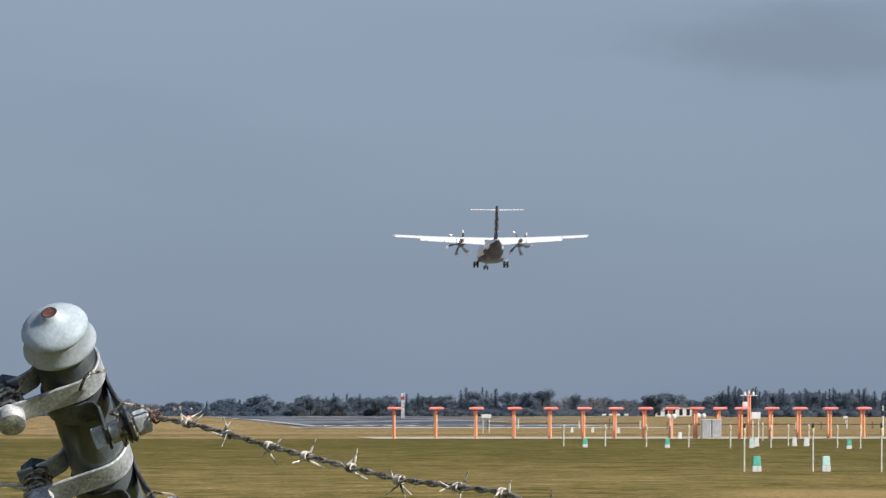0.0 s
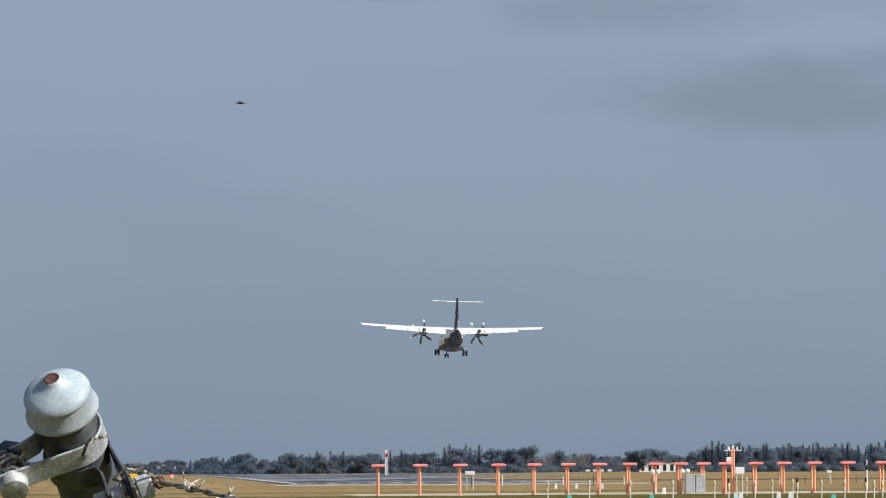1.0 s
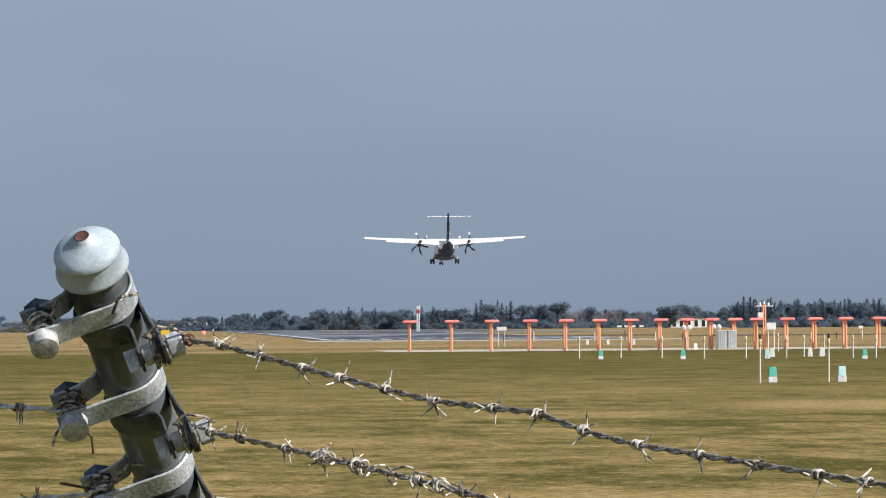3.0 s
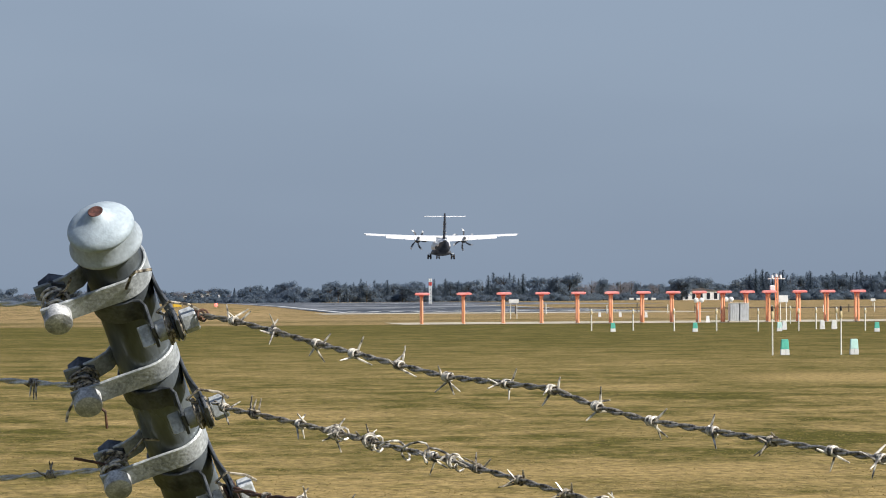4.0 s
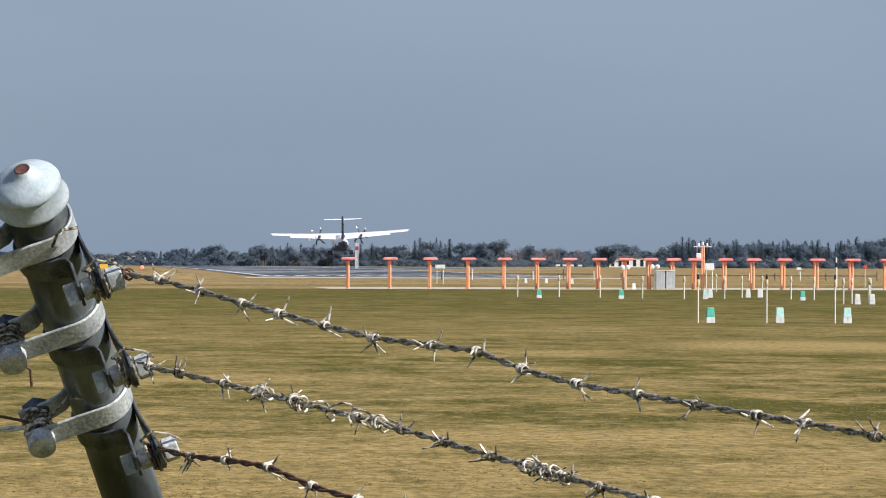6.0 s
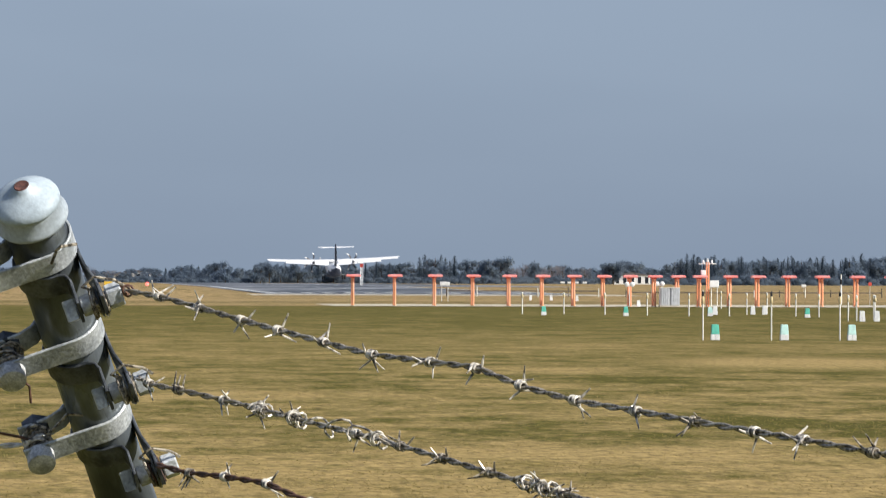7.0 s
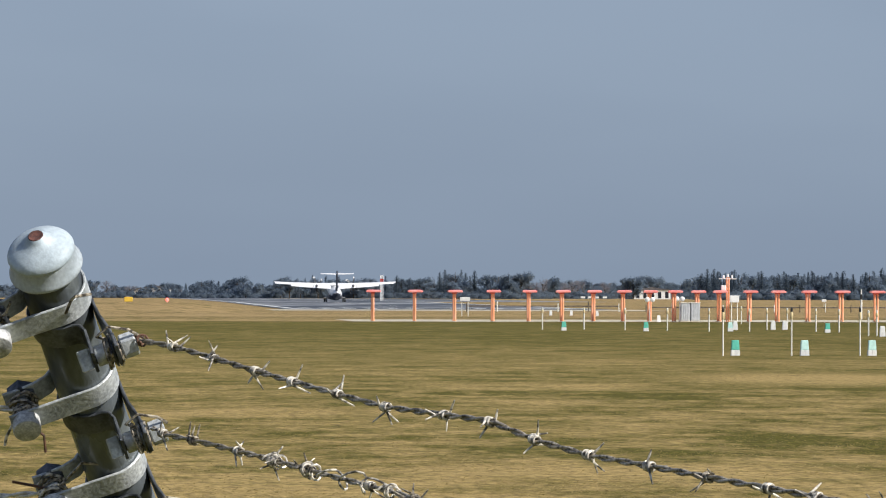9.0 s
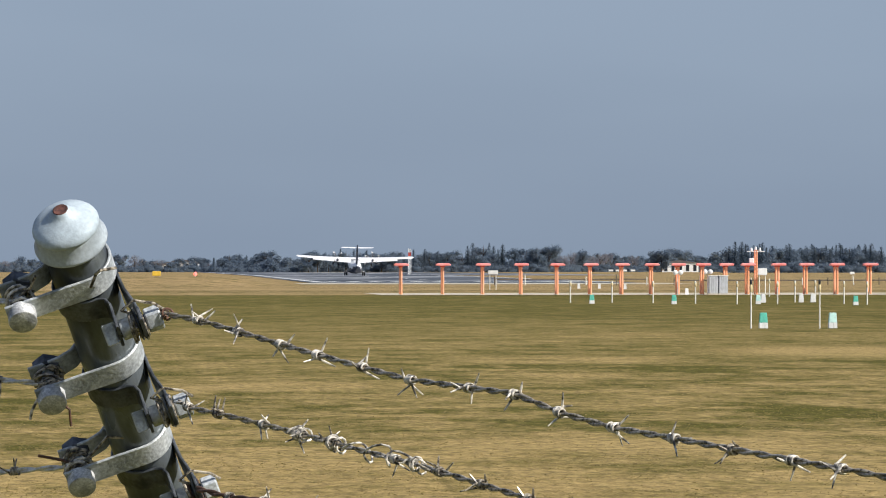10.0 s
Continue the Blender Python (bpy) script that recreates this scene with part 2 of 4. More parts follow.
def grass_material():
    m = bpy.data.materials.new("mown_dry_grass")
    m.use_nodes = True
    n, l = m.node_tree.nodes, m.node_tree.links
    b = n["Principled BSDF"]
    b.inputs["Roughness"].default_value = 0.95
    b.inputs["Specular IOR Level"].default_value = 0.1
    geo = n.new("ShaderNodeNewGeometry")

    def noise_at(scale, stretch, detail, rough=0.55):
        mp = n.new("ShaderNodeMapping")
        mp.inputs["Scale"].default_value = stretch
        l.new(geo.outputs["Position"], mp.inputs[0])
        t = n.new("ShaderNodeTexNoise")
        t.inputs["Scale"].default_value, t.inputs["Detail"].default_value, t.inputs["Roughness"].default_value = scale, detail, rough
        l.new(mp.outputs[0], t.inputs["Vector"])
        return t.outputs["Fac"]

    def ramp(fac, a, b2, c0, c1):
        r = n.new("ShaderNodeValToRGB")
        r.color_ramp.elements[0].position, r.color_ramp.elements[0].color = a, (*c0, 1)
        r.color_ramp.elements[1].position, r.color_ramp.elements[1].color = b2, (*c1, 1)
        l.new(fac, r.inputs[0])
        return r.outputs[0]

    def mix(fac, a, b2, mode="MIX"):
        x = n.new("ShaderNodeMix")
        x.data_type, x.blend_type = "RGBA", mode
        if isinstance(fac, float):
            x.inputs[0].default_value = fac
        else:
            l.new(fac, x.inputs[0])
        l.new(a, x.inputs[6])
        l.new(b2, x.inputs[7])
        return x.outputs[2]

    # dry and green patches: more green in the mown strip before the aerials, straw-coloured beyond them
    sep = n.new("ShaderNodeSeparateXYZ")
    l.new(geo.outputs["Position"], sep.inputs[0])
    zone = n.new("ShaderNodeValToRGB")
    zone.color_ramp.elements[0].position, zone.color_ramp.elements[0].color = 0.0, (0.0, 0.0, 0.0, 1)
    zone.color_ramp.elements[1].position, zone.color_ramp.elements[1].color = 1.0, (0.70, 0.70, 0.70, 1)
    # unseen turf nearer than 40 m stays green to cut bounce onto the post
    for at, v in ((0.040, 0.0), (0.046, 0.78), (0.060, 0.70), (0.075, 0.46), (0.10, 0.45), (0.13, 0.44), (0.18, 0.45), (0.25, 0.33), (0.42, 0.25), (0.455, 0.28), (0.472, 0.66), (0.53, 0.50), (0.565, 0.52), (0.60, 0.90), (0.63, 0.62), (0.66, 0.70)):
        e = zone.color_ramp.elements.new(at)
        e.color = (v, v, v, 1)
    reach = n.new("ShaderNodeMath")
    reach.operation = "DIVIDE"
    reach.inputs[1].default_value = 1000.0
    l.new(sep.outputs["Y"], reach.inputs[0])
    l.new(reach.outputs[0], zone.inputs[0])

    def math_node(kind, a, b2):
        w = n.new("ShaderNodeMath")
        w.operation = kind
        for slot, v in ((0, a), (1, b2)):
            if isinstance(v, float):
                w.inputs[slot].default_value = v
            else:
                l.new(v, w.inputs[slot])
        return w.outputs[0]

    # drifts run a little longer along the field than across it; the far mown strip is calmer
    drift = 0.0
    for scale, along, detail, by in ((0.016, (1.2, 1.0, 1), 2.0, 0.5), (0.05, (1.4, 1.0, 1), 3.0, 0.65), (0.13, (2.2, 1.0, 1), 3.0, 1.4), (0.33, (2.6, 1.0, 1), 3.0, 1.5), (0.9, (2.6, 1.0, 1), 3.0, 0.9), (2.4, (3.0, 1.0, 1), 3.0, 0.7)):
        drift = math_node("ADD", math_node("MULTIPLY", math_node("SUBTRACT", noise_at(scale, along, detail, 0.64), 0.5), by), drift)
    calm = n.new("ShaderNodeValToRGB")
    calm.color_ramp.elements[0].position, calm.color_ramp.elements[0].color = 0.08, (1, 1, 1, 1)
    calm.color_ramp.elements[1].position, calm.color_ramp.elements[1].color = 0.47, (1, 1, 1, 1)
    for at in (0.19, 0.452):
        calm.color_ramp.elements.new(at).color = (0.55, 0.55, 0.55, 1)
    l.new(reach.outputs[0], calm.inputs[0])
    dry = math_node("ADD", math_node("MULTIPLY", drift, calm.outputs[0]), zone.outputs[0])

    def patch(cx, cy, rx, ry, by):
        """A worn or lush patch of turf with a ragged edge."""
        mp = n.new("ShaderNodeMapping")
        mp.inputs["Location"].default_value = (-cx / rx, -cy / ry, 0)
        mp.inputs["Scale"].default_value = (1 / rx, 1 / ry, 0)
        l.new(geo.outputs["Position"], mp.inputs[0])
        far = n.new("ShaderNodeVectorMath")
        far.operation = "LENGTH"
        l.new(mp.outputs[0], far.inputs[0])
        edge = n.new("ShaderNodeMapRange")
        edge.interpolation_type = "SMOOTHSTEP"
        edge.inputs[1].default_value, edge.inputs[2].default_value = 0.3, 1.0
        edge.inputs[3].default_value, edge.inputs[4].default_value = by, 0.0
        l.new(math_node("ADD", far.outputs["Value"], math_node("MULTIPLY", drift, 0.6)), edge.inputs[0])
        return edge.outputs[0]

    for spot in ((19.0, 141.0, 5.5, 14.0, 0.42), (10.0, 128.0, 3.5, 8.0, 0.30), (10.5, 81.0, 2.4, 6.0, -0.40), (9.5, 118.0, 4.0, 9.0, -0.22), (3.0, 100.0, 4.0, 6.0, 0.25), (6.0, 66.0, 3.5, 4.0, 0.25)):
        dry = math_node("ADD", dry, patch(*spot))
    col = ramp(dry, 0.20, 0.80, (0.090, 0.081, 0.014), (0.335, 0.243, 0.100))
    tuft = ramp(noise_at(2.0, (3.2, 1, 1), 5, 0.65), 0.30, 0.72, (0.46, 0.46, 0.43), (1.62, 1.60, 1.55))
    speck = ramp(noise_at(24.0, (1, 1, 1), 3, 0.7), 0.30, 0.70, (0.72, 0.72, 0.72), (1.28, 1.28, 1.26))
    far_tint = ramp(reach.outputs[0], 0.452, 0.470, (1.0, 1.0, 1.0), (1.03, 1.0, 1.20))   # turf beyond the aerials shifted a little towards blue
    out = mix(1.0, mix(1.0, mix(1.0, col, far_tint, "MULTIPLY"), tuft, "MULTIPLY"), speck, "MULTIPLY")
    l.new(out, b.inputs["Base Color"])
    bp = n.new("ShaderNodeBump")
    bp.inputs["Strength"].default_value, bp.inputs["Distance"].default_value = 0.5, 0.03
    l.new(noise_at(5.0, (1, 1, 1), 5, 0.7), bp.inputs["Height"])
    l.new(bp.outputs[0], b.inputs["Normal"])
    return m


M["grass"] = grass_material()
M["blades"] = material("dry_grass_blades", (0.44, 0.34, 0.16), 0.9, 0, 0.35, 0.7, 6, 0, (0.30, 0.24, 0.09), mark=(0.40, 0.60), leafy=0.5)


# ---- builders ----
def finish(bm, mat, name, smooth=False):
    me = bpy.data.meshes.new(name)
    bm.normal_update()
    bm.to_mesh(me)
    bm.free()
    for one in (mat if isinstance(mat, (list, tuple)) else [mat]):
        me.materials.append(one)
    if smooth:
        me.polygons.foreach_set("use_smooth", [True] * len(me.polygons))
        me.set_sharp_from_angle(angle=radians(40))
    return me


def part(name, bm, mat, parent, label="", smooth=False, m=None):
    ob = new(name, finish(bm, mat, name, smooth))
    ob.parent = parent
    if m is not None:
        ob.matrix_basis = m
    if label:
        ob["label"] = label
    return ob


def again(name, me, parent, m, label=""):
    """Another part on a mesh that exists already."""
    ob = new(name, me)
    ob.parent = parent
    ob.matrix_basis = m
    if label:
        ob["label"] = label
    return ob


def thing(name, m, label, category, group="", kind=""):
    ob = new(name)
    ob.matrix_basis = m
    ob.empty_display_size = 0.2
    return tagged(ob, label, category, group, kind)


def box(bm, cx, cy, cz, sx, sy, sz, bevel=0.0, m=None, taper=1.0):
    """A box about its centre; taper narrows its top."""
    made = bmesh.ops.create_cube(bm, size=1.0)["verts"]
    for v in made:
        k = taper if v.co.z > 0 else 1.0
        v.co = Vector((v.co.x * sx * k, v.co.y * sy * k, v.co.z * sz))
    if bevel:
        edges = list({e for v in made for e in v.link_edges})
        got = bmesh.ops.bevel(bm, geom=edges, offset=bevel, segments=2, affect="EDGES", profile=0.5)
        made = list({v for f in got["faces"] for v in f.verts} | {v for v in made if v.is_valid})
    t = Matrix.Translation((cx, cy, cz)) if m is None else m @ Matrix.Translation((cx, cy, cz))
    for v in made:
        v.co = t @ v.co
    return bm


def tube(bm, path, radius, sides=8, cap=True):
    """A round bar along a path; radius is a number or one per point."""
    path = [Vector(p) for p in path]
    rings = []
    ref = Vector((0, 0, 1))
    prev = None
    for i, p in enumerate(path):
        d = (path[min(i + 1, len(path) - 1)] - path[max(i - 1, 0)]).normalized()
        if prev is None:
            a = d.cross(ref if abs(d.dot(ref)) < 0.9 else Vector((1, 0, 0))).normalized()
        else:
            a = (prev - d * prev.dot(d)).normalized()
        prev = a
        c = d.cross(a)
        r = radius[i] if isinstance(radius, (list, tuple)) else radius
        rings.append([bm.verts.new(p + (a * math.cos(k * math.tau / sides) + c * math.sin(k * math.tau / sides)) * r) for k in range(sides)])
    for r0, r1 in zip(rings, rings[1:]):
        for k in range(sides):
            bm.faces.new((r0[k], r0[(k + 1) % sides], r1[(k + 1) % sides], r1[k]))
    if cap:
        bm.faces.new(list(reversed(rings[0])))
        bm.faces.new(rings[-1])
    return bm


def lathe(bm, profile, sides=32, m=None, mats=None):
    """A turned body from (radius, height) pairs."""
    m = m or Matrix()
    rings = []
    for r, z in profile:
        if r < 1e-6:
            rings.append([bm.verts.new(m @ Vector((0, 0, z)))])
        else:
            rings.append([bm.verts.new(m @ Vector((r * math.cos(k * math.tau / sides), r * math.sin(k * math.tau / sides), z))) for k in range(sides)])
    for j, (r0, r1) in enumerate(zip(rings, rings[1:])):
        for k in range(sides):
            a, b = k, (k + 1) % sides
            if len(r0) == 1 and len(r1) == 1:
                continue
            if len(r0) == 1:
                f = bm.faces.new((r0[0], r1[b], r1[a]))
            elif len(r1) == 1:
                f = bm.faces.new((r0[a], r0[b], r1[0]))
            else:
                f = bm.faces.new((r0[a], r0[b], r1[b], r1[a]))
            if mats:
                f.material_index = mats[j]
    return bm


def loft(bm, sections, cap=True):
    """A skin over closed rings of the same number of points."""
    rings = [[bm.verts.new(p) for p in ring] for ring in sections]
    n = len(rings[0])
    for r0, r1 in zip(rings, rings[1:]):
        for k in range(n):
            bm.faces.new((r0[k], r0[(k + 1) % n], r1[(k + 1) % n], r1[k]))
    if cap:
        bm.faces.new(list(reversed(rings[0])))
        bm.faces.new(rings[-1])
    bmesh.ops.recalc_face_normals(bm, faces=bm.faces[:])
    return bm


# ---- ground ----
def smooth_step(a, b, x):
    t = np.clip((x - a) / (b - a), 0, 1)
    return t * t * (3 - 2 * t)


def lie(x, y):
    """The height of the land: level field, a slow rise along the runway and a low bank beside it."""
    x, y = np.asarray(x, float), np.asarray(y, float)
    z = np.interp(y, (-1e4, 600, 900, 1250, 2000, 4600), (0, 0, 0.3, 0.75, 1.05, 1.3))
    bank = smooth_step(630, 730, y) * (1 - smooth_step(900, 1000, y)) * (1 - smooth_step(7.0, 17.0, x + 2.0 * np.sin(y * 0.05)))
    return z + bank * (1.28 - z)


def sheet(name, xs, ys, mat, lift=0.0):
    """A sheet that lies on the land over a grid of lines."""
    gx, gy = np.meshgrid(xs, ys)
    pts = np.stack([gx, gy, lie(gx, gy) + lift], -1).reshape(-1, 3)
    w = len(xs)
    faces = [(j * w + i, j * w + i + 1, (j + 1) * w + i + 1, (j + 1) * w + i) for j in range(len(ys) - 1) for i in range(w - 1)]
    me = bpy.data.meshes.new(name)
    me.from_pydata(pts.tolist(), [], faces)
    me.materials.append(mat)
    me.polygons.foreach_set("use_smooth", [True] * len(me.polygons))
    return new(name, me)


GRID_X = np.concatenate([np.linspace(-1500, -40, 14), np.arange(-30, 140, 2.5), np.linspace(160, 1600, 14)])
GRID_Y = np.concatenate([np.linspace(-300, 600, 30), np.arange(610, 1300, 15), np.linspace(1320, 4600, 40)])
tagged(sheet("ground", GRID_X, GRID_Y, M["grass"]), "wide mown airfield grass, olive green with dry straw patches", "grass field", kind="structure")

RUN_X = 48.7                                             # the runway's centre line
RUN_Y = np.concatenate([np.arange(786, 1300, 14), np.linspace(1320, 3400, 28)])
tagged(sheet("runway", RUN_X + np.linspace(-24, 24, 13), RUN_Y, M["asphalt"], 0.05), "long worn grey asphalt runway with mirage patches in its colour", "runway", kind="structure")
tagged(sheet("gravel_apron", RUN_X + np.linspace(-27, 27, 13), np.linspace(742, 785.9, 5), M["gravel"], 0.04), "pale gravel strip before the runway end", "gravel", kind="structure")
tagged(sheet("service_track", np.linspace(20, 130, 42), (455.0, 466.0, 478.0, 496.0), M["gravel"], 0.03), "pale gravel service track along the aerial row", "track", kind="structure")


# added strip that stands in for the grey mirage band beside the runway
tagged(sheet("taxiway", np.linspace(72.9, 122, 12), np.linspace(1310, 2400, 24), M["asphalt"], 0.04), "added grey asphalt strip in place of a mirage band", "taxiway", kind="structure")


def mark(x, y, wide, long):
    ob = sheet("runway_marking", np.linspace(x - wide / 2, x + wide / 2, 3), np.linspace(y - long / 2, y + long / 2, max(3, int(long / 40))), M["marking"], 0.10)
    tagged(ob, "white painted stripe on the runway asphalt", "runway marking", "runway markings", "structure")


for side in (-1, 1):
    mark(RUN_X + side * 22.0, 1540, 1.3, 1480)
    for k in range(6):
        mark(RUN_X + side * (3.2 + 3.3 * k), 832, 1.7, 30)
for k in range(12):
    mark(RUN_X, 890 + k * 60, 0.6, 30)
mark(RUN_X, 803, 44, 3.0)


# ---- localizer aerials ----
def aerial():
    """One aerial of the array: two posts in line with the runway under a flat, bevelled log-periodic head."""
    a = thing("localizer_aerial", Matrix(), "orange twin-post aerial with flat red head in airfield grass", "aerial", "localizer aerial row")
    bm = bmesh.new()
    outline = [(-0.62, -1.35), (0.62, -1.35), (0.68, -1.2), (0.42, 1.3), (0.36, 1.4), (-0.36, 1.4), (-0.42, 1.3), (-0.68, -1.2)]
    loft(bm, [[(x * s * 0.94, y * s2, z) for x, y in outline] for s, s2, z in ((0.86, 0.97, 2.47), (1.0, 1.0, 2.51), (1.0, 1.0, 2.62), (0.8, 0.96, 2.69))])
    part("head", bm, M["red_orange"], a, "flat red bevelled head")
    for y in (-0.95, 0.95):
        bm = bmesh.new()
        tube(bm, [(0, y, 0), (0, y, 2.47)], 0.095, 12)
        post = part("post", bm, M["orange"], a, smooth=True)
        bm = bmesh.new()
        box(bm, 0, y, 0.03, 0.34, 0.34, 0.06, 0.01)
        part("base_plate", bm, M["gravel"], post)
        bm = bmesh.new()
        box(bm, 0, y, 2.42, 0.30, 0.22, 0.10, 0.01)
        part("bracket", bm, M["red"], post)
    bm = bmesh.new()
    box(bm, 0, 0, 2.43, 0.10, 2.1, 0.07, 0.01)
    part("boom", bm, M["red"], a)
    return a


AERIAL_X = (21.82, 25.36, 28.75, 32.0, 35.06, 37.9, 40.57, 43.1, 45.36, 47.45, 49.43, 51.3, 53.88, 56.28, 58.9, 61.75, 64.75, 67.75)
first_aerial = aerial()
first_aerial.matrix_basis = pose(AERIAL_X[0], 461, 0)
for x in AERIAL_X[1:]:
    copy_thing(first_aerial, pose(x, 461, 0))


def monitor_mast():
    a = thing("monitor_mast", pose(52.1, 461.5, 0), "tall orange twin-pole mast with white lamps on a crossarm", "mast")
    for x in (-0.09, 0.09):
        bm = bmesh.new()
        tube(bm, [(x, 0, 0), (x, 0, 3.82)], 0.07, 10)
        part("pole", bm, M["orange"], a, smooth=True)
    for k in range(9):
        bm = bmesh.new()
        z = 0.3 + k * 0.42
        tube(bm, [(-0.09, 0, z), (0.09, 0, z + (0.3 if k % 2 else 0))], 0.025, 6)
        part("brace", bm, M["orange"], a)
    bm = bmesh.new()
    box(bm, 0, 0, 3.68, 1.5, 0.12, 0.08, 0.01)
    part("crossarm", bm, M["white"], a, "thin white crossarm")
    for x in (-0.36, 0.0, 0.36):
        bm = bmesh.new()
        lathe(bm, ((0.10, 0), (0.11, 0.03), (0.09, 0.06), (0.095, 0.2), (0.06, 0.27), (0, 0.29)), 12, Matrix.Translation((x, 0, 3.72 if x else 3.82)))
        part("lamp", bm, M["white"], a, "small white lamp", True)
    bm = bmesh.new()
    box(bm, -0.38, -0.14, 2.9, 0.44, 0.24, 0.46, 0.08)
    part("junction_box", bm, M["white"], a, "white junction box")


monitor_mast()


def cabinet():
    a = thing("equipment_cabinet", pose(48.65, 459.6, 0), "grey ribbed steel equipment cabinet on a low plinth", "cabinet")
    bm = bmesh.new()
    box(bm, 0, 0, 0.06, 1.8, 1.2, 0.12, 0.01)
    part("plinth", bm, M["gravel"], a)
    for x in (-0.43, 0.43):
        bm = bmesh.new()
        box(bm, x, 0, 0.86, 0.78, 1.0, 1.48, 0.02)
        b = part("body", bm, M["shed"], a)
        for k in range(4):
            bm = bmesh.new()
            box(bm, x - 0.27 + k * 0.18, -0.515, 0.86, 0.05, 0.03, 1.38, 0.008)
            part("rib", bm, M["shed"], b)
        bm = bmesh.new()
        box(bm, x, 0, 1.63, 0.84, 1.08, 0.06, 0.015)
        part("roof", bm, M["off_white"], b)


cabinet()


def twin_dish(x, y, z):
    a = thing("twin_lamp", pose(x, y, 0), "pair of round white lamps on a thin pole", "lamp", "twin round lamps")
    bm = bmesh.new()
    tube(bm, [(0, 0.1, 0), (0, 0.1, z)], 0.03, 8)
    tube(bm, [(-0.24, 0.08, z), (0.24, 0.08, z)], 0.025, 8)
    part("pole", bm, M["off_white"], a)
    for s in (-0.23, 0.23):
        bm = bmesh.new()
        lathe(bm, ((0, -0.02), (0.12, -0.03), (0.21, 0.02), (0.215, 0.05), (0.15, 0.13), (0, 0.16)), 20, pose(s, 0, z, 90, 0, 0))
        part("reflector", bm, M["white"], a, smooth=True)


twin_dish(45.1, 458.0, 1.9)
twin_dish(48.4, 465.5, 1.95)


def board(x, y, z, wide, high, mat, label, name="sign_board", legs=2):
    a = thing(name, pose(x, y, float(lie(x, y))), label, "sign")
    bm = bmesh.new()
    box(bm, 0, 0, z, wide, 0.12, high, 0.02)
    face = part("panel", bm, mat, a)
    bm = bmesh.new()
    box(bm, 0, -0.065, z, wide * 0.9, 0.012, high * 0.82, 0.003)
    part("face", bm, mat, face)
    for s in ((-0.32, 0.32) if legs == 2 else (0,)):
        bm = bmesh.new()
        tube(bm, [(s * wide, 0.08, 0), (s * wide, 0.08, z + high * 0.3)], 0.04, 8)
        part("leg", bm, M["off_white"], a)


board(37.3, 580, 1.86, 1.05, 0.42, M["white"], "white sign board on two thin legs in dry grass")
board(53.65, 470, 1.96, 0.80, 0.60, M["white"], "white equipment board on two legs beside the mast")
board(1.8, 722, 0.42, 1.1, 0.62, M["yellow"], "yellow runway sign low on a grass bank")
board(121.6, 930, 1.2, 0.8, 0.45, M["white"], "white T-shaped post marker far across the grass", "post_marker", 1)


def red_light():
    a = thing("obstruction_light", pose(6.95, 724, float(lie(6.95, 724))), "glowing red lamp on a short post at the bank", "lamp")
    bm = bmesh.new()
    tube(bm, [(0, 0, 0), (0, 0, 0.2)], 0.05, 8)
    part("post", bm, M["off_white"], a)
    bm = bmesh.new()
    lathe(bm, ((0.12, 0.18), (0.2, 0.22), (0.21, 0.42), (0.14, 0.56), (0, 0.6)), 16)
    part("globe", bm, M["red_lamp"], a, "glowing red globe", True)


red_light()


def striped_mast():
    y = 1557.0
    a = thing("striped_mast", pose(76.2, y, float(lie(76.2, y))), "tall red and white banded lattice tower beyond the runway", "tower")
    for k in range(7):
        bm = bmesh.new()
        for sx in (-0.35, 0.35):
            for sy in (-0.35, 0.35):
                tube(bm, [(sx, sy, k * 1.05), (sx, sy, k * 1.05 + 1.05)], 0.11, 6)
        tube(bm, [(-0.35, -0.35, k * 1.05), (0.35, -0.35, k * 1.05 + 1.0)], 0.07, 6)
        tube(bm, [(0.35, 0.35, k * 1.05), (-0.35, 0.35, k * 1.05 + 1.0)], 0.07, 6)
        box(bm, 0, 0, k * 1.05 + 0.5, 0.42, 0.42, 0.95)
        part("band", bm, M["white"] if k != 5 else M["red"], a)


striped_mast()


# ---- approach lights and marker covers ----
def light_post(high, dark):
    a = thing("approach_light", Matrix(), "slim white post with a small lamp on top" if not dark else "slim white post with black and amber lamp head", "light post", "approach light row" if not dark else "near light row")
    bm = bmesh.new()
    tube(bm, [(0, 0, 0), (0, 0, high * 0.8)], 0.028 if dark else 0.042, 8)
    part("post", bm, M["off_white"], a, smooth=True)
    bm = bmesh.new()
    k = 0.7 if dark else 1.0
    lathe(bm, ((0.05 * k, 0), (0.075 * k, 0.03), (0.08 * k, high * 0.13), (0.05 * k, high * 0.16), (0, high * 0.16)), 12, Matrix.Translation((0, 0, high * 0.74)))
    part("lamp_body", bm, M["amber"], a, "amber lamp body", True)
    bm = bmesh.new()
    lathe(bm, ((0.03 * k, 0), (0.055 * k, 0.02), (0.06 * k, high * 0.1), (0.02 * k, high * 0.13), (0, high * 0.13)), 12, Matrix.Translation((0.0, 0, high * 0.87)))
    part("hood", bm, M["black"] if dark else M["off_white"], a, smooth=True)
    return a


def cover(tint):
    a = thing("marker_cover", Matrix(), "flared %s plastic ground marker with a white foot" % ("green" if tint == "green" else "pale aqua" if tint == "aqua" else "white"), "marker", "ground markers")
    bm = bmesh.new()
    box(bm, 0, 0, 0.39, 0.30, 0.26, 0.36, 0.02, None, 0.82)
    part("body", bm, M[tint], a)
    for s in (-0.08, 0.08):
        bm = bmesh.new()
        box(bm, s, 0, 0.105, 0.158, 0.29, 0.21, 0.012, None, 0.94)
        part("foot", bm, M["white"], a, "white foot")
    return a


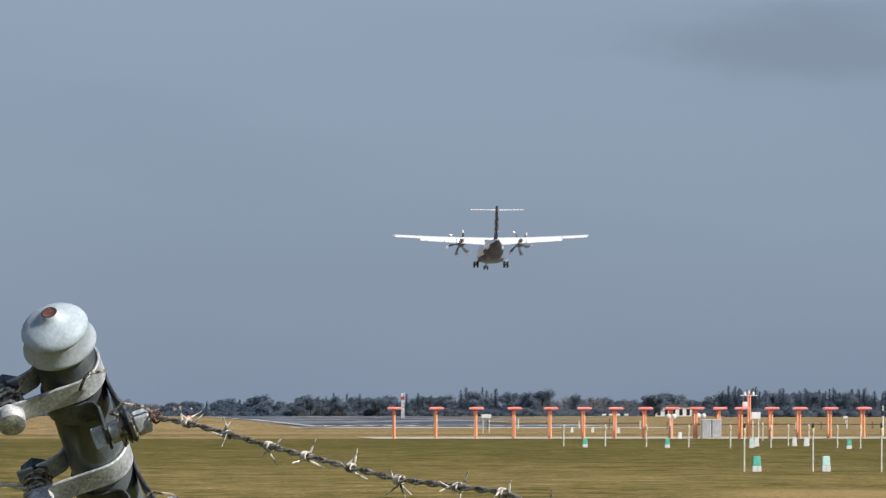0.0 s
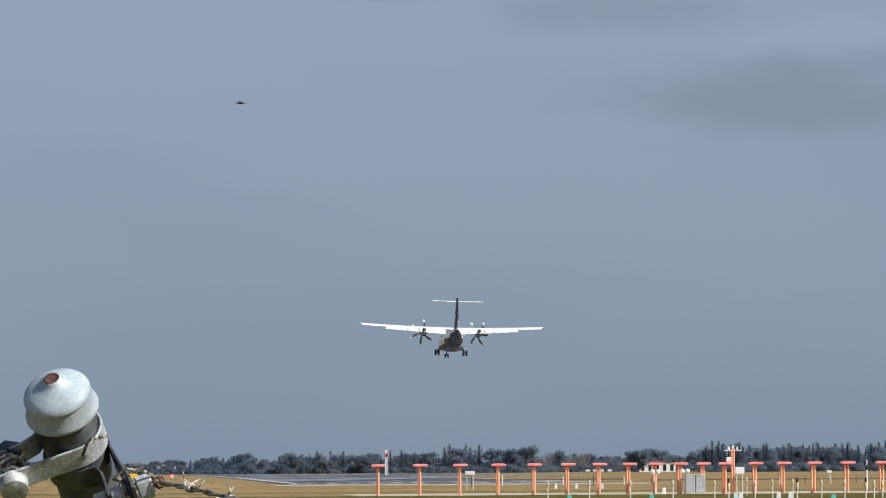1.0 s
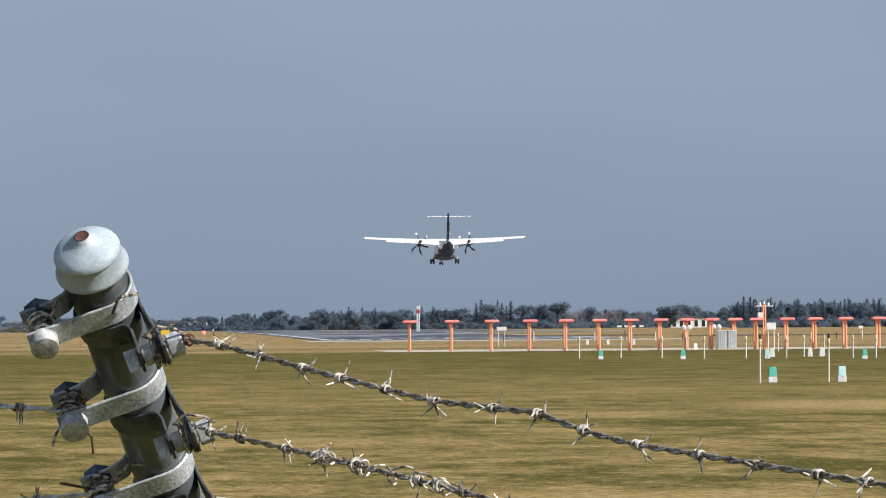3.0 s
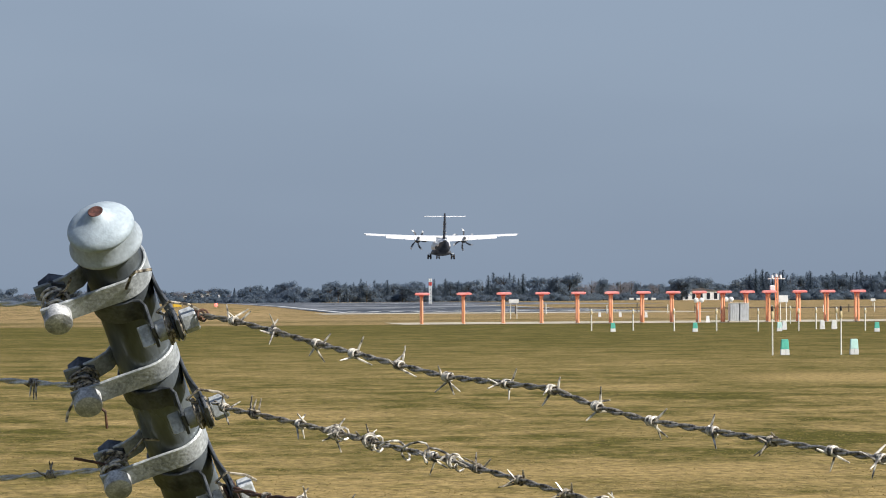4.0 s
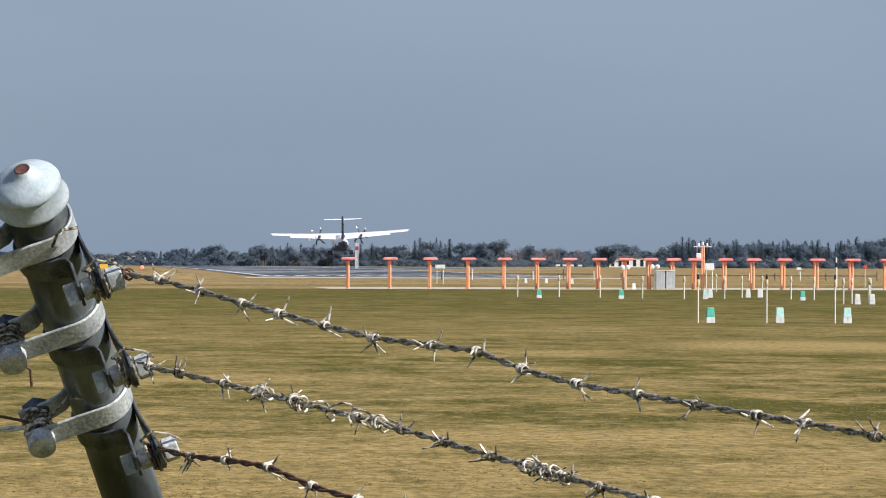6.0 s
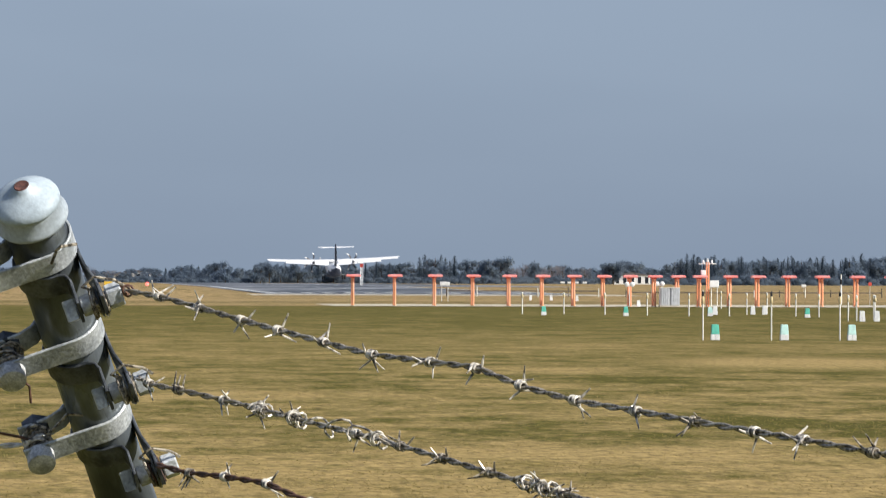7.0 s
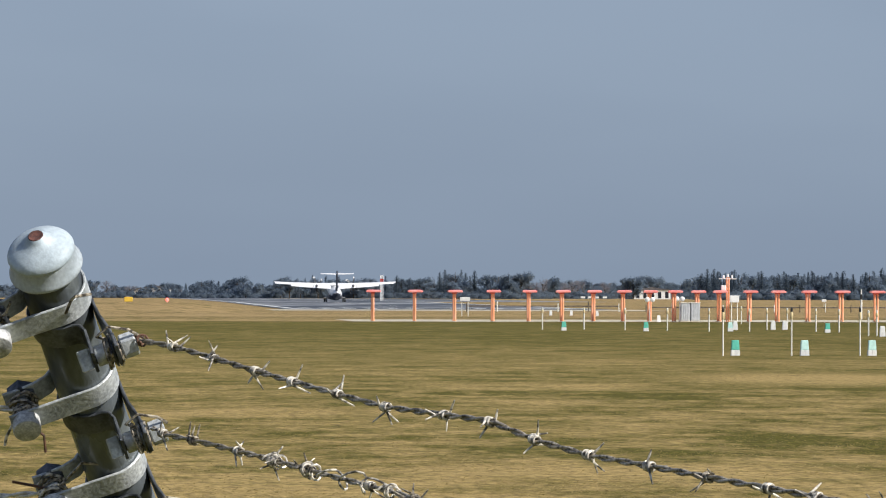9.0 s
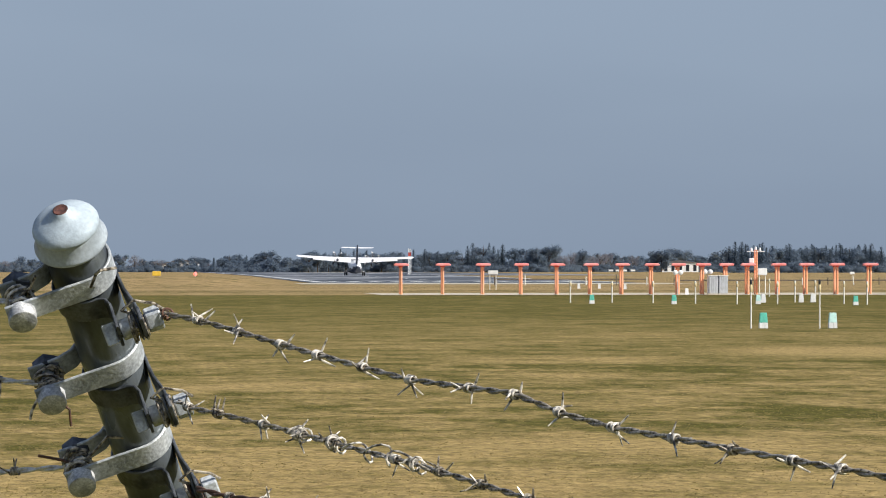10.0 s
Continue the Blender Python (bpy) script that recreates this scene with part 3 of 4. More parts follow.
near_post = light_post(1.78, True)
near_post.matrix_basis = pose(22.02, 196.5, 0)
for x in (24.52, 27.02):
    copy_thing(near_post, pose(x, 196.5, 0))
far_post = light_post(1.42, False)
far_post.matrix_basis = pose(27.8, 353.6, 0)
for x, y in ((30.5, 353.4), (32.6, 347.2), (34.7, 341.1), (36.7, 335.3), (39.2, 335.2), (43.3, 334.9), (44.0, 329.4), (42.4, 352.8), (44.5, 359), (49.4, 428),
             (41.9, 298), (42.5, 295), (44.0, 306), (41.3, 297)):
    copy_thing(far_post, pose(x, y, 0))
covers = {k: cover(k) for k in ("green", "aqua", "white")}
covers["green"].matrix_basis = pose(22.5, 196.8, 0)
covers["aqua"].matrix_basis = pose(25.03, 196.8, 0)
covers["white"].matrix_basis = pose(45.9, 458.5, 0)
copy_thing(covers["aqua"], pose(27.5, 196.8, 0))
for x, y in ((28.2, 341.5), (32.8, 335.5), (42.6, 324.1)):
    copy_thing(covers["green"], pose(x, y, 0))
copy_thing(covers["aqua"], pose(38.0, 335.2, 0))
for x, y in ((40.0, 350), (42.8, 352.8), (43.55, 352.7), (49.0, 611.4), (51.3, 611.2), (52.6, 593.0), (41.5, 293), (42.3, 293)):
    copy_thing(covers["white"], pose(x, y, float(lie(x, y))))


def banded_pole():
    a = thing("banded_pole", pose(71.6, 520, 0), "slim white pole with dark bands in the grass", "pole")
    for k in range(6):
        bm = bmesh.new()
        tube(bm, [(0, 0, k * 0.48), (0, 0, k * 0.48 + 0.48)], 0.10 if k < 5 else 0.07, 10)
        part("band", bm, M["off_white"] if k % 2 else M["black"] if k == 4 else M["white"], a, smooth=True)


def red_marker():
    a = thing("red_marker", pose(74.4, 520, 0), "small red marker disc on a thin post", "marker")
    bm = bmesh.new()
    tube(bm, [(0, 0.05, 0), (0, 0.05, 2.0)], 0.03, 8)
    part("post", bm, M["off_white"], a)
    bm = bmesh.new()
    lathe(bm, ((0, -0.04), (0.17, -0.04), (0.19, -0.01), (0.19, 0.03), (0, 0.05)), 18, pose(0, 0, 1.98, 90, 0, 0))
    part("disc", bm, M["red"], a, "red disc", True)


banded_pole()
red_marker()


def rail(x0, x1, y, high):
    a = thing("barrier_rail", pose(0, y, float(lie(60, y))), "long low dark rail on short posts across dry grass", "rail", "low rails")
    bm = bmesh.new()
    box(bm, (x0 + x1) / 2, 0, high, x1 - x0, 0.1, 0.16, 0.02)
    part("beam", bm, M["wood"], a)
    n = int((x1 - x0) / 3.4)
    for k in range(n + 1):
        bm = bmesh.new()
        tube(bm, [(x0 + (x1 - x0) * k / n, -0.07, 0), (x0 + (x1 - x0) * k / n, -0.07, high + 0.35 + 0.25 * (k % 3 == 1))], 0.07, 8)
        part("post", bm, M["off_white"] if k % 2 else M["wood"], a)


rail(46.0, 66.0, 712, 0.78)
rail(70.0, 104.0, 716, 0.62)


# ---- far buildings ----
def far_building(x, y, wide, high, bays, label, mat="white"):
    z0 = float(lie(x, y))
    a = thing("airfield_building", pose(x, y, z0), label, "building", "far buildings")
    bm = bmesh.new()
    box(bm, 0, 0, high / 2, wide, 8, high)
    part("wall", bm, M[mat], a)
    bm = bmesh.new()
    loft(bm, [[(-wide / 2 - 0.4, s * 4.4, high), (0, s * 4.4, high + 1.3), (wide / 2 + 0.4, s * 4.4, high)] for s in (-1, 1)])
    part("roof", bm, M["roof"], a)
    for k in range(bays):
        bm = bmesh.new()
        box(bm, -wide / 2 + wide * (k + 0.5) / bays, -4.03, high * 0.46, wide / bays * 0.45, 0.12, high * 0.7, 0.02)
        w = part("window", bm, M["glass"], a)
        bm = bmesh.new()
        box(bm, -wide / 2 + wide * (k + 0.5) / bays, -4.07, high * 0.84, wide / bays * 0.52, 0.2, 0.18)
        part("lintel", bm, M["off_white"], w)


far_building(235, 2380, 16, 4.0, 5, "long white building with dark bays before the woods")
far_building(13.6, 2890, 7, 4.2, 2, "small pale house among the far trees", "brick")
far_building(26.4, 2905, 7, 6.2, 2, "white gabled house rising over the far trees")
far_building(62, 2820, 9, 5.0, 2, "small pale house among the far trees", "brick")
far_building(20, 2850, 10, 5.5, 2, "small pale house among the far trees", "brick")


for x in (200.5, 203.5, 206.5, 210):
    board(x, 2330, 0.75, 1.9, 0.8, M["white"], "low white board far across the airfield")


# ---- trees ----
rng = np.random.default_rng(5)


def crown_mesh(kind, seed):
    """Many small leaf clumps in an uneven crown for a tree one metre high."""
    r = np.random.default_rng(seed)
    verts, faces = [], []

    def clump(c, s):
        for _ in range(2):
            a = r.normal(size=3)
            a /= np.linalg.norm(a)
            b = np.cross(a, r.normal(size=3))
            b /= np.linalg.norm(b)
            k = len(verts)
            for u, v in ((-1, -0.2), (0.2, -1), (1, 0.1), (-0.1, 0.9)):
                verts.append((c + (a * u * r.uniform(0.6, 1.2) + b * v * r.uniform(0.6, 1.2)) * s).tolist())
            faces.append(tuple(range(k, k + 4)))

    def lump(c, s, n=10, m=6):
        """A closed, ragged core that the loose leaves hide."""
        k = len(verts)
        turn = r.uniform(0, 6.28)
        for i in range(m + 1):
            for j in range(n):
                a, b = math.tau * j / n + turn, math.pi * i / m
                verts.append((c + np.array((math.cos(a) * math.sin(b), math.sin(a) * math.sin(b), math.cos(b))) * s * r.uniform(0.7, 1.2)).tolist())
        for i in range(m):
            for j in range(n):
                faces.append((k + i * n + j, k + i * n + n + j, k + i * n + n + (j + 1) % n, k + i * n + (j + 1) % n))

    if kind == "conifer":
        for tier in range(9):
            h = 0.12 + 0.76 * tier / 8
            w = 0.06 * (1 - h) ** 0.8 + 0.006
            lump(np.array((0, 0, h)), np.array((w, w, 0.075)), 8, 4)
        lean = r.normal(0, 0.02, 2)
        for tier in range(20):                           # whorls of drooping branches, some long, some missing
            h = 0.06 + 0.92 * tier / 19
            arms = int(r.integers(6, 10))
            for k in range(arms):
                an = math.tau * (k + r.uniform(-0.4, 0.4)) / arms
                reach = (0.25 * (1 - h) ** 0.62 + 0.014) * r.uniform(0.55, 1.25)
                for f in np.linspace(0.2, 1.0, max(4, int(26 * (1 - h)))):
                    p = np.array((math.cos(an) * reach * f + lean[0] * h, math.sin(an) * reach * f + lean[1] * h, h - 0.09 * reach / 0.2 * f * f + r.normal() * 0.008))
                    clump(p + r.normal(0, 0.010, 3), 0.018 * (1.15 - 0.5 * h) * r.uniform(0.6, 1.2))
    elif kind == "poplar":
        for h in (0.15, 0.32, 0.5, 0.68, 0.84):
            lump(np.array((r.normal() * 0.01, r.normal() * 0.01, h)), np.array((0.03, 0.03, 0.12)) * (1.0 if h < 0.8 else 0.6), 8, 5)
        for _ in range(1500):
            h = r.uniform(0.06, 1.0)
            reach = 0.115 * math.sin(math.pi * min(h * 0.9 + 0.12, 1)) ** 0.6
            an = r.uniform(0, math.tau)
            clump(np.array((math.cos(an) * reach * r.uniform(0.4, 1.15), math.sin(an) * reach * r.uniform(0.4, 1.15), h)), r.uniform(0.009, 0.018))
    else:
        spare = kind == "bare"
        lobes = [(np.array((r.normal() * 0.19, r.normal() * 0.19, r.uniform(0.16, 0.80))), r.uniform(0.11, 0.22)) for _ in range(17)]
        for c, s in lobes:
            if not spare:
                lump(c, s * 0.45 * np.array((1, 1, 0.85)), 7, 5)
            for _ in range(90 if spare else 190):
                d = r.normal(size=3)
                d /= np.linalg.norm(d)
                clump(c + d * s * r.uniform(0.3, 1.12) * np.array((1, 1, 0.85)), r.uniform(0.007, 0.016) if spare else r.uniform(0.012, 0.025))
    me = bpy.data.meshes.new("crown")
    me.from_pydata(verts, [], faces)
    me.polygons.foreach_set("use_smooth", [True] * len(me.polygons))
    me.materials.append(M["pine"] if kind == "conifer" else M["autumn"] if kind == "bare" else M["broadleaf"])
    return me


def tree(kind, seed):
    label = {"conifer": "dark pointed conifer at the far edge of the airfield", "round": "broad dark rounded tree at the airfield edge",
             "poplar": "slender dark upright poplar among far trees", "bare": "thin brownish half-bare tree in the far woods"}[kind]
    a = thing("tree", Matrix(), label, "tree", "far trees")
    bm = bmesh.new()
    tube(bm, [(0, 0, 0), (0.008, 0, 0.3), (-0.004, 0.006, 0.6), (0, 0, 0.92)], [0.026, 0.02, 0.013, 0.003], 8)
    if kind in ("round", "bare"):
        for k in range(6):
            an = k * 1.1 + seed
            tube(bm, [(0, 0, 0.25 + 0.06 * k), (0.13 * math.cos(an), 0.13 * math.sin(an), 0.45 + 0.06 * k), (0.22 * math.cos(an), 0.22 * math.sin(an), 0.56 + 0.05 * k)], [0.011, 0.007, 0.003], 6)
    part("trunk", bm, M["bark"], a)
    again("crown", crown_mesh(kind, seed), a, Matrix())
    return a


TREES = {}


def plant(kind, x, y, high, wide=1.0):
    key = (kind, 11 + int(rng.integers(0, 4)))
    m = Matrix.LocRotScale((x, y, float(lie(x, y)) - 0.1), Euler((0, 0, float(rng.uniform(0, 6.28)))), (high * wide, high * wide, high))
    if key not in TREES:
        TREES[key] = tree(*key)
        TREES[key].matrix_basis = m
    else:
        copy_thing(TREES[key], Matrix()).matrix_basis = m


# stretches of the skyline: bearing from, to (sideways per metre ahead), distance, height, kinds, how many
SKYLINE = (
    (-0.034, -0.012, 2900, 9.5, "round round bare", 9), (-0.012, 0.008, 2800, 9.6, "round bare round", 9), (0.008, 0.0125, 2800, 10.4, "round bare", 4),
    (0.0128, 0.0134, 2750, 12.5, "poplar", 1), (0.0135, 0.028, 2800, 10.6, "round poplar round round", 11), (0.0225, 0.0250, 2700, 12.2, "round", 2),
    (0.030, 0.050, 2700, 10.6, "conifer round round", 17), (0.050, 0.059, 2750, 10.5, "conifer round", 8), (0.0595, 0.0665, 2500, 12.4, "conifer round", 8),
    (0.0685, 0.0755, 2450, 12.6, "round round conifer", 6), (0.0755, 0.087, 2700, 11.0, "bare round bare", 9), (0.087, 0.095, 2650, 9.5, "round bare", 6),
    (0.094, 0.1000, 2400, 10.8, "round", 5), (0.1003, 0.1065, 2600, 9.0, "conifer round", 5), (0.1075, 0.1345, 2050, 10.6, "conifer conifer conifer conifer round", 42),
    (0.1350, 0.165, 2050, 11.2, "conifer conifer conifer round", 32))
for b0, b1, far, high, kinds, count in SKYLINE:
    kinds = kinds.split()
    for k in range(count):
        b = b0 + (b1 - b0) * (k + 0.5 + float(rng.uniform(-0.35, 0.35))) / count
        y = far + float(rng.uniform(-60, 60))
        kind = kinds[int(rng.integers(0, len(kinds)))]
        plant(kind, b * y, y, high * float(rng.uniform(0.58 if b < 0.03 else 0.82, 1.1)), float(rng.uniform(0.9, 1.35)) if kind != "poplar" else 1.0)


def woods():
    """The closed mass of wood behind the single trees."""
    r = np.random.default_rng(9)
    n, u, w = 2400, 10, 6
    b = r.uniform(-0.04, 0.17, n)
    under = np.arange(n) < 900                           # shrubs at the wood's edge, before the trunks
    edge = np.interp(b, (0.03, 0.055, 0.06, 0.075, 0.08, 0.093, 0.095, 0.1, 0.103, 0.106, 0.1075), (2740, 2640, 2430, 2380, 2620, 2580, 2450, 2450, 2520, 2520, 1985))
    y = np.where(under, edge + r.uniform(-20, 20, n), np.where(b > 0.107, 2150, 2950) + r.uniform(-40, 60, n))
    top = 6.0 + 1.3 * np.sin(b * 260) + 0.9 * np.sin(b * 710 + 1) + np.where(b > 0.03, 1.8, -0.9)
    z = r.uniform(0, 1, n) ** 0.8 * np.where(under, 3.0 + 0.8 * np.sin(b * 900), top)
    c = np.stack([b * y, y, z], -1)
    an, up = np.meshgrid(np.arange(u) * math.tau / u, np.linspace(0, math.pi, w + 1))
    ball = np.stack([np.cos(an) * np.sin(up), np.sin(an) * np.sin(up), np.cos(up)], -1).reshape(-1, 3)
    pts = c[:, None] + ball[None] * r.uniform(0.7, 1.2, (n, len(ball), 1)) * r.uniform(0.9, 1.8, (n, 1, 1)) * np.array((1.5, 1.2, 0.8))
    faces = [(q + i * u + k, q + i * u + u + k, q + i * u + u + (k + 1) % u, q + i * u + (k + 1) % u)
             for q in range(0, n * len(ball), len(ball)) for i in range(w) for k in range(u)]
    # loose leaves and twigs over the masses
    g = 220000
    pick, way = r.integers(0, n, g), r.normal(size=(g, 3))
    way /= np.linalg.norm(way, axis=1, keepdims=True)
    q = c[pick] + way * r.uniform(1.0, 2.6, (g, 1)) * np.array((1.4, 1.2, 0.85))
    a, d = r.normal(size=(2, g, 3)) * 0.18
    leaves = np.stack([q - a, q + d, q + a, q - d], 1).reshape(-1, 3)
    faces += [tuple(range(n * len(ball) + k * 4, n * len(ball) + k * 4 + 4)) for k in range(g)]
    me = bpy.data.meshes.new("woodland")
    me.from_pydata(pts.reshape(-1, 3).tolist() + leaves.tolist(), [], faces)
    me.polygons.foreach_set("use_smooth", [True] * len(faces))
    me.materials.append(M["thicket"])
    tagged(new("woodland", me), "dark closed belt of woods behind the airfield", "woods", kind="stuff")


woods()


# ---- aircraft ----
def wing_ring(x, y_le, chord, z, thick, twist=0.0):
    """An aerofoil section across the span at x."""
    ring = []
    for k in range(16):
        a = k * math.tau / 16
        u = 0.5 + 0.5 * math.cos(a)
        half = thick * 0.5 * (0.2 + 2.2 * math.sqrt(max(1 - u, 0)) * (0.25 + u) * 0.8)
        ring.append((x, y_le - chord * (1 - u), z + math.copysign(min(half, thick * 0.5) * abs(math.sin(a)) ** 0.7, math.sin(a)) + twist * (u - 0.5)))
    return ring


def oval(y, zc, rx, rz, n=28):
    return [(rx * math.cos(k * math.tau / n), y, zc + rz * math.sin(k * math.tau / n)) for k in range(n)]


def wheel(bm_tyre, bm_rim, x, y, r, w):
    m = pose(x, y, r, 0, 90, 0)
    lathe(bm_tyre, ((r * 0.55, -w / 2), (r * 0.9, -w / 2), (r, -w / 4), (r, w / 4), (r * 0.9, w / 2), (r * 0.55, w / 2), (r * 0.55, -w / 2)), 20, m)
    lathe(bm_rim, ((0, -w * 0.35), (r * 0.5, -w * 0.45), (r * 0.56, -w * 0.3), (r * 0.56, w * 0.3), (r * 0.5, w * 0.45), (0, w * 0.35)), 16, m)


def aircraft():
    a = thing("turboprop_airliner", Matrix(), "white high-wing twin turboprop with black tail, wheels down, landing", "aeroplane")
    bm = bmesh.new()
    loft(bm, [oval(*s) for s in ((12.3, 1.75, 0.06, 0.06), (12.05, 1.8, 0.45, 0.4), (11.3, 1.95, 0.95, 0.9), (10.0, 2.15, 1.3, 1.25), (8.5, 2.25, 1.38, 1.36), (-5.0, 2.25, 1.38, 1.36), (-6.2, 2.29, 1.33, 1.32), (-7.6, 2.385, 1.22, 1.23), (-8.2, 2.44, 1.16, 1.18), (-10.0, 2.659, 0.889, 0.959))])
    for f in bm.faces:                                   # faces below these heights are black, higher up aft of y = -5
        if f.calc_center_median().z < (2.30 if f.calc_center_median().y < -5 else 1.80):
            f.material_index = 1
    part("fuselage", bm, [M["skin"], M["livery"]], a, smooth=True)
    bm = bmesh.new()
    loft(bm, [oval(*s) for s in ((-10.0, 2.659, 0.89, 0.96), (-11.0, 2.78, 0.74, 0.84), (-13.4, 3.06, 0.35, 0.45), (-14.6, 3.22, 0.10, 0.18))])
    for f in bm.faces:
        c = f.calc_center_median()
        f.material_index = 1 if c.z > 2.66 - (c.y + 10) * 0.122 + 0.16 else 0
    part("rear_fuselage", bm, [M["livery"], M["skin"]], a, "tapering rear fuselage, black below", True)
    bm = bmesh.new()
    loft(bm, [oval(*s) for s in ((3.6, 1.25, 0.4, 0.2), (2.6, 1.22, 1.5, 0.5), (0.8, 1.2, 1.78, 0.62), (-1.2, 1.2, 1.75, 0.6), (-3.0, 1.25, 1.2, 0.45), (-4.2, 1.3, 0.3, 0.15))])
    part("gear_fairing", bm, M["fairing"], a, "grey belly fairing", True)
    # fin and tailplane
    bm = bmesh.new()

    def fin_ring(z, y0, y1, t):
        return [(t * 0.5 * sx, y0 + (y1 - y0) * u, z) for u, sx in ((0, 0.1), (0.15, 0.8), (0.4, 1.0), (0.8, 0.7), (1, 0.25), (1, -0.25), (0.8, -0.7), (0.4, -1.0), (0.15, -0.8), (0, -0.1))]

    loft(bm, [fin_ring(3.2, -6.6, -12.3, 0.5), fin_ring(4.2, -8.9, -12.5, 0.44), fin_ring(8.0, -11.4, -13.1, 0.32)])
    part("fin", bm, M["livery"], a, "black tail fin", True)
    bm = bmesh.new()
    loft(bm, [fin_ring(3.7, -12.36, -13.6, 0.16), fin_ring(7.7, -13.14, -14.2, 0.12)])
    part("rudder", bm, M["livery"], a, "black rudder", True)
    for s in (-1, 1):
        for k in range(3):                               # pale curled figures of the livery on the fin's flank
            bm = bmesh.new()
            pts = [(s * 0.235 - s * 0.012 * k, -11.4 - 0.25 * k + 0.5 * math.cos(j * 0.5 + k), 4.6 + 0.85 * k + 0.3 * math.sin(j * 0.5 + k)) for j in range(9)]
            tube(bm, pts, 0.05, 6)
            part("livery_curl", bm, M["white"], a, "pale curl on black fin")
        bm = bmesh.new()
        loft(bm, [wing_ring(s * 0.12, -11.5, 1.75, 7.45, 0.2), wing_ring(s * 3.65, -12.1, 1.05, 7.5, 0.13)])
        tp = part("tailplane", bm, M["skin"], a, "white tailplane", True)
        bm = bmesh.new()
        loft(bm, [wing_ring(s * 0.25, -13.28, 0.55, 7.44, 0.1, 0.10), wing_ring(s * 3.6, -13.18, 0.4, 7.5, 0.08, 0.08)])
        part("elevator", bm, M["skin"], tp, smooth=True)
        # wing, flaps, aileron
        bm = bmesh.new()
        loft(bm, [wing_ring(s * 0.0, 1.55, 2.5, 3.92, 0.50, 0.12), wing_ring(s * 4.9, 1.55, 2.5, 3.98, 0.48, 0.12), wing_ring(s * 9.8, 1.35, 1.95, 4.22, 0.36, 0.08), wing_ring(s * 13.2, 1.15, 1.5, 4.42, 0.27, 0.05), wing_ring(s * 13.52, 0.9, 1.1, 4.45, 0.14)])
        w = part("wing", bm, M["skin"], a, "long white tapering wing", True)
        for x0, x1 in ((0.95, 4.75), (4.85, 9.75)):
            bm = bmesh.new()
            rings = []
            for x in (x0, x1):
                f = (x - 0.9) / 9.0
                z = 3.86 + 0.33 * f
                y = -0.86 + 0.32 * f * f
                c, d = 0.86 - 0.24 * f, 0.74 - 0.28 * f
                rings.append([(s * x, y, z + 0.04), (s * x, y - c * 0.5, z - d * 0.40), (s * x, y - c, z - d), (s * x, y - c, z - d - 0.03), (s * x, y - c * 0.5, z - d * 0.62), (s * x, y + 0.02, z - 0.14)])
            loft(bm, rings)
            part("flap", bm, M["skin"], w, "lowered white flap")
        bm = bmesh.new()
        loft(bm, [[(s * x, y, z + 0.10), (s * x, y - 0.22, z + 0.02), (s * x, y - c, z - 0.20), (s * x, y - c, z - 0.23), (s * x, y - 0.22, z - 0.12), (s * x, y, z - 0.10)] for x, y, z, c in ((9.82, -0.50, 4.235, 0.46), (13.25, -0.25, 4.425, 0.36))])
        part("aileron", bm, M["skin"], w)
        for x in (2.6, 6.4, 8.9):
            bm = bmesh.new()
            loft(bm, [[(s * x + 0.10 * c, y, z + h * d) for c, d in ((1, 0), (0.5, 0.8), (-0.5, 0.8), (-1, 0), (-0.5, -0.8), (0.5, -0.8))] for y, z, h in ((0.4, 3.72 + 0.03 * x, 0.05), (-0.5, 3.62 + 0.03 * x, 0.16), (-1.5, 3.42 + 0.03 * x, 0.05))])
            part("flap_track", bm, M["skin"], w)
        # engine
        bm = bmesh.new()
        loft(bm, [[(s * 4.05 + rx * math.cos(k * math.tau / 20), y, z + rz * math.sin(k * math.tau / 20)) for k in range(20)] for y, z, rx, rz in ((3.75, 3.42, 0.26, 0.28), (3.3, 3.40, 0.46, 0.52), (2.0, 3.42, 0.52, 0.6), (0.2, 3.5, 0.52, 0.58), (-1.0, 3.6, 0.36, 0.38), (-1.9, 3.68, 0.10, 0.12))])
        # the dark paint stands in for the wing's shade on the nacelle
        n = part("nacelle", bm, M["fairing"], a, "engine nacelle with under-wing shade in its dark grey", True)
        bm = bmesh.new()
        tube(bm, [(s * 4.05 + s * 0.48, -0.2, 3.42), (s * 4.05 + s * 0.56, -1.1, 3.40)], [0.16, 0.15], 12)
        part("exhaust", bm, M["black"], n)
        # landing gear
        leg = bmesh.new()
        tube(leg, [(s * 1.45, 0.25, 1.35), (s * 1.95, 0.02, 0.75), (s * 2.05, 0.0, 0.43)], [0.12, 0.10, 0.08], 10)
        tube(leg, [(s * 1.80, 0, 0.43), (s * 2.30, 0, 0.43)], 0.07, 10)
        tube(leg, [(s * 1.35, -0.2, 0.95), (s * 1.98, 0.0, 0.62)], 0.05, 8)
        g = part("main_gear", leg, M["gear"], a, "grey main gear leg", True)
        for wx in (1.83, 2.28):
            t, r = bmesh.new(), bmesh.new()
            wheel(t, r, s * wx, 0, 0.43, 0.27)
            part("tyre", t, M["black"], g, smooth=True)
            part("rim", r, M["gear"], g, smooth=True)
        bm = bmesh.new()
        loft(bm, [[(s * 1.72, y, 0.95), (s * 2.35, y * 0.8, 1.06), (s * 2.36, y * 0.8, 1.10), (s * 1.72, y, 1.0)] for y in (-0.55, 0.55)])
        part("gear_door", bm, M["skin"], g)
    leg = bmesh.new()
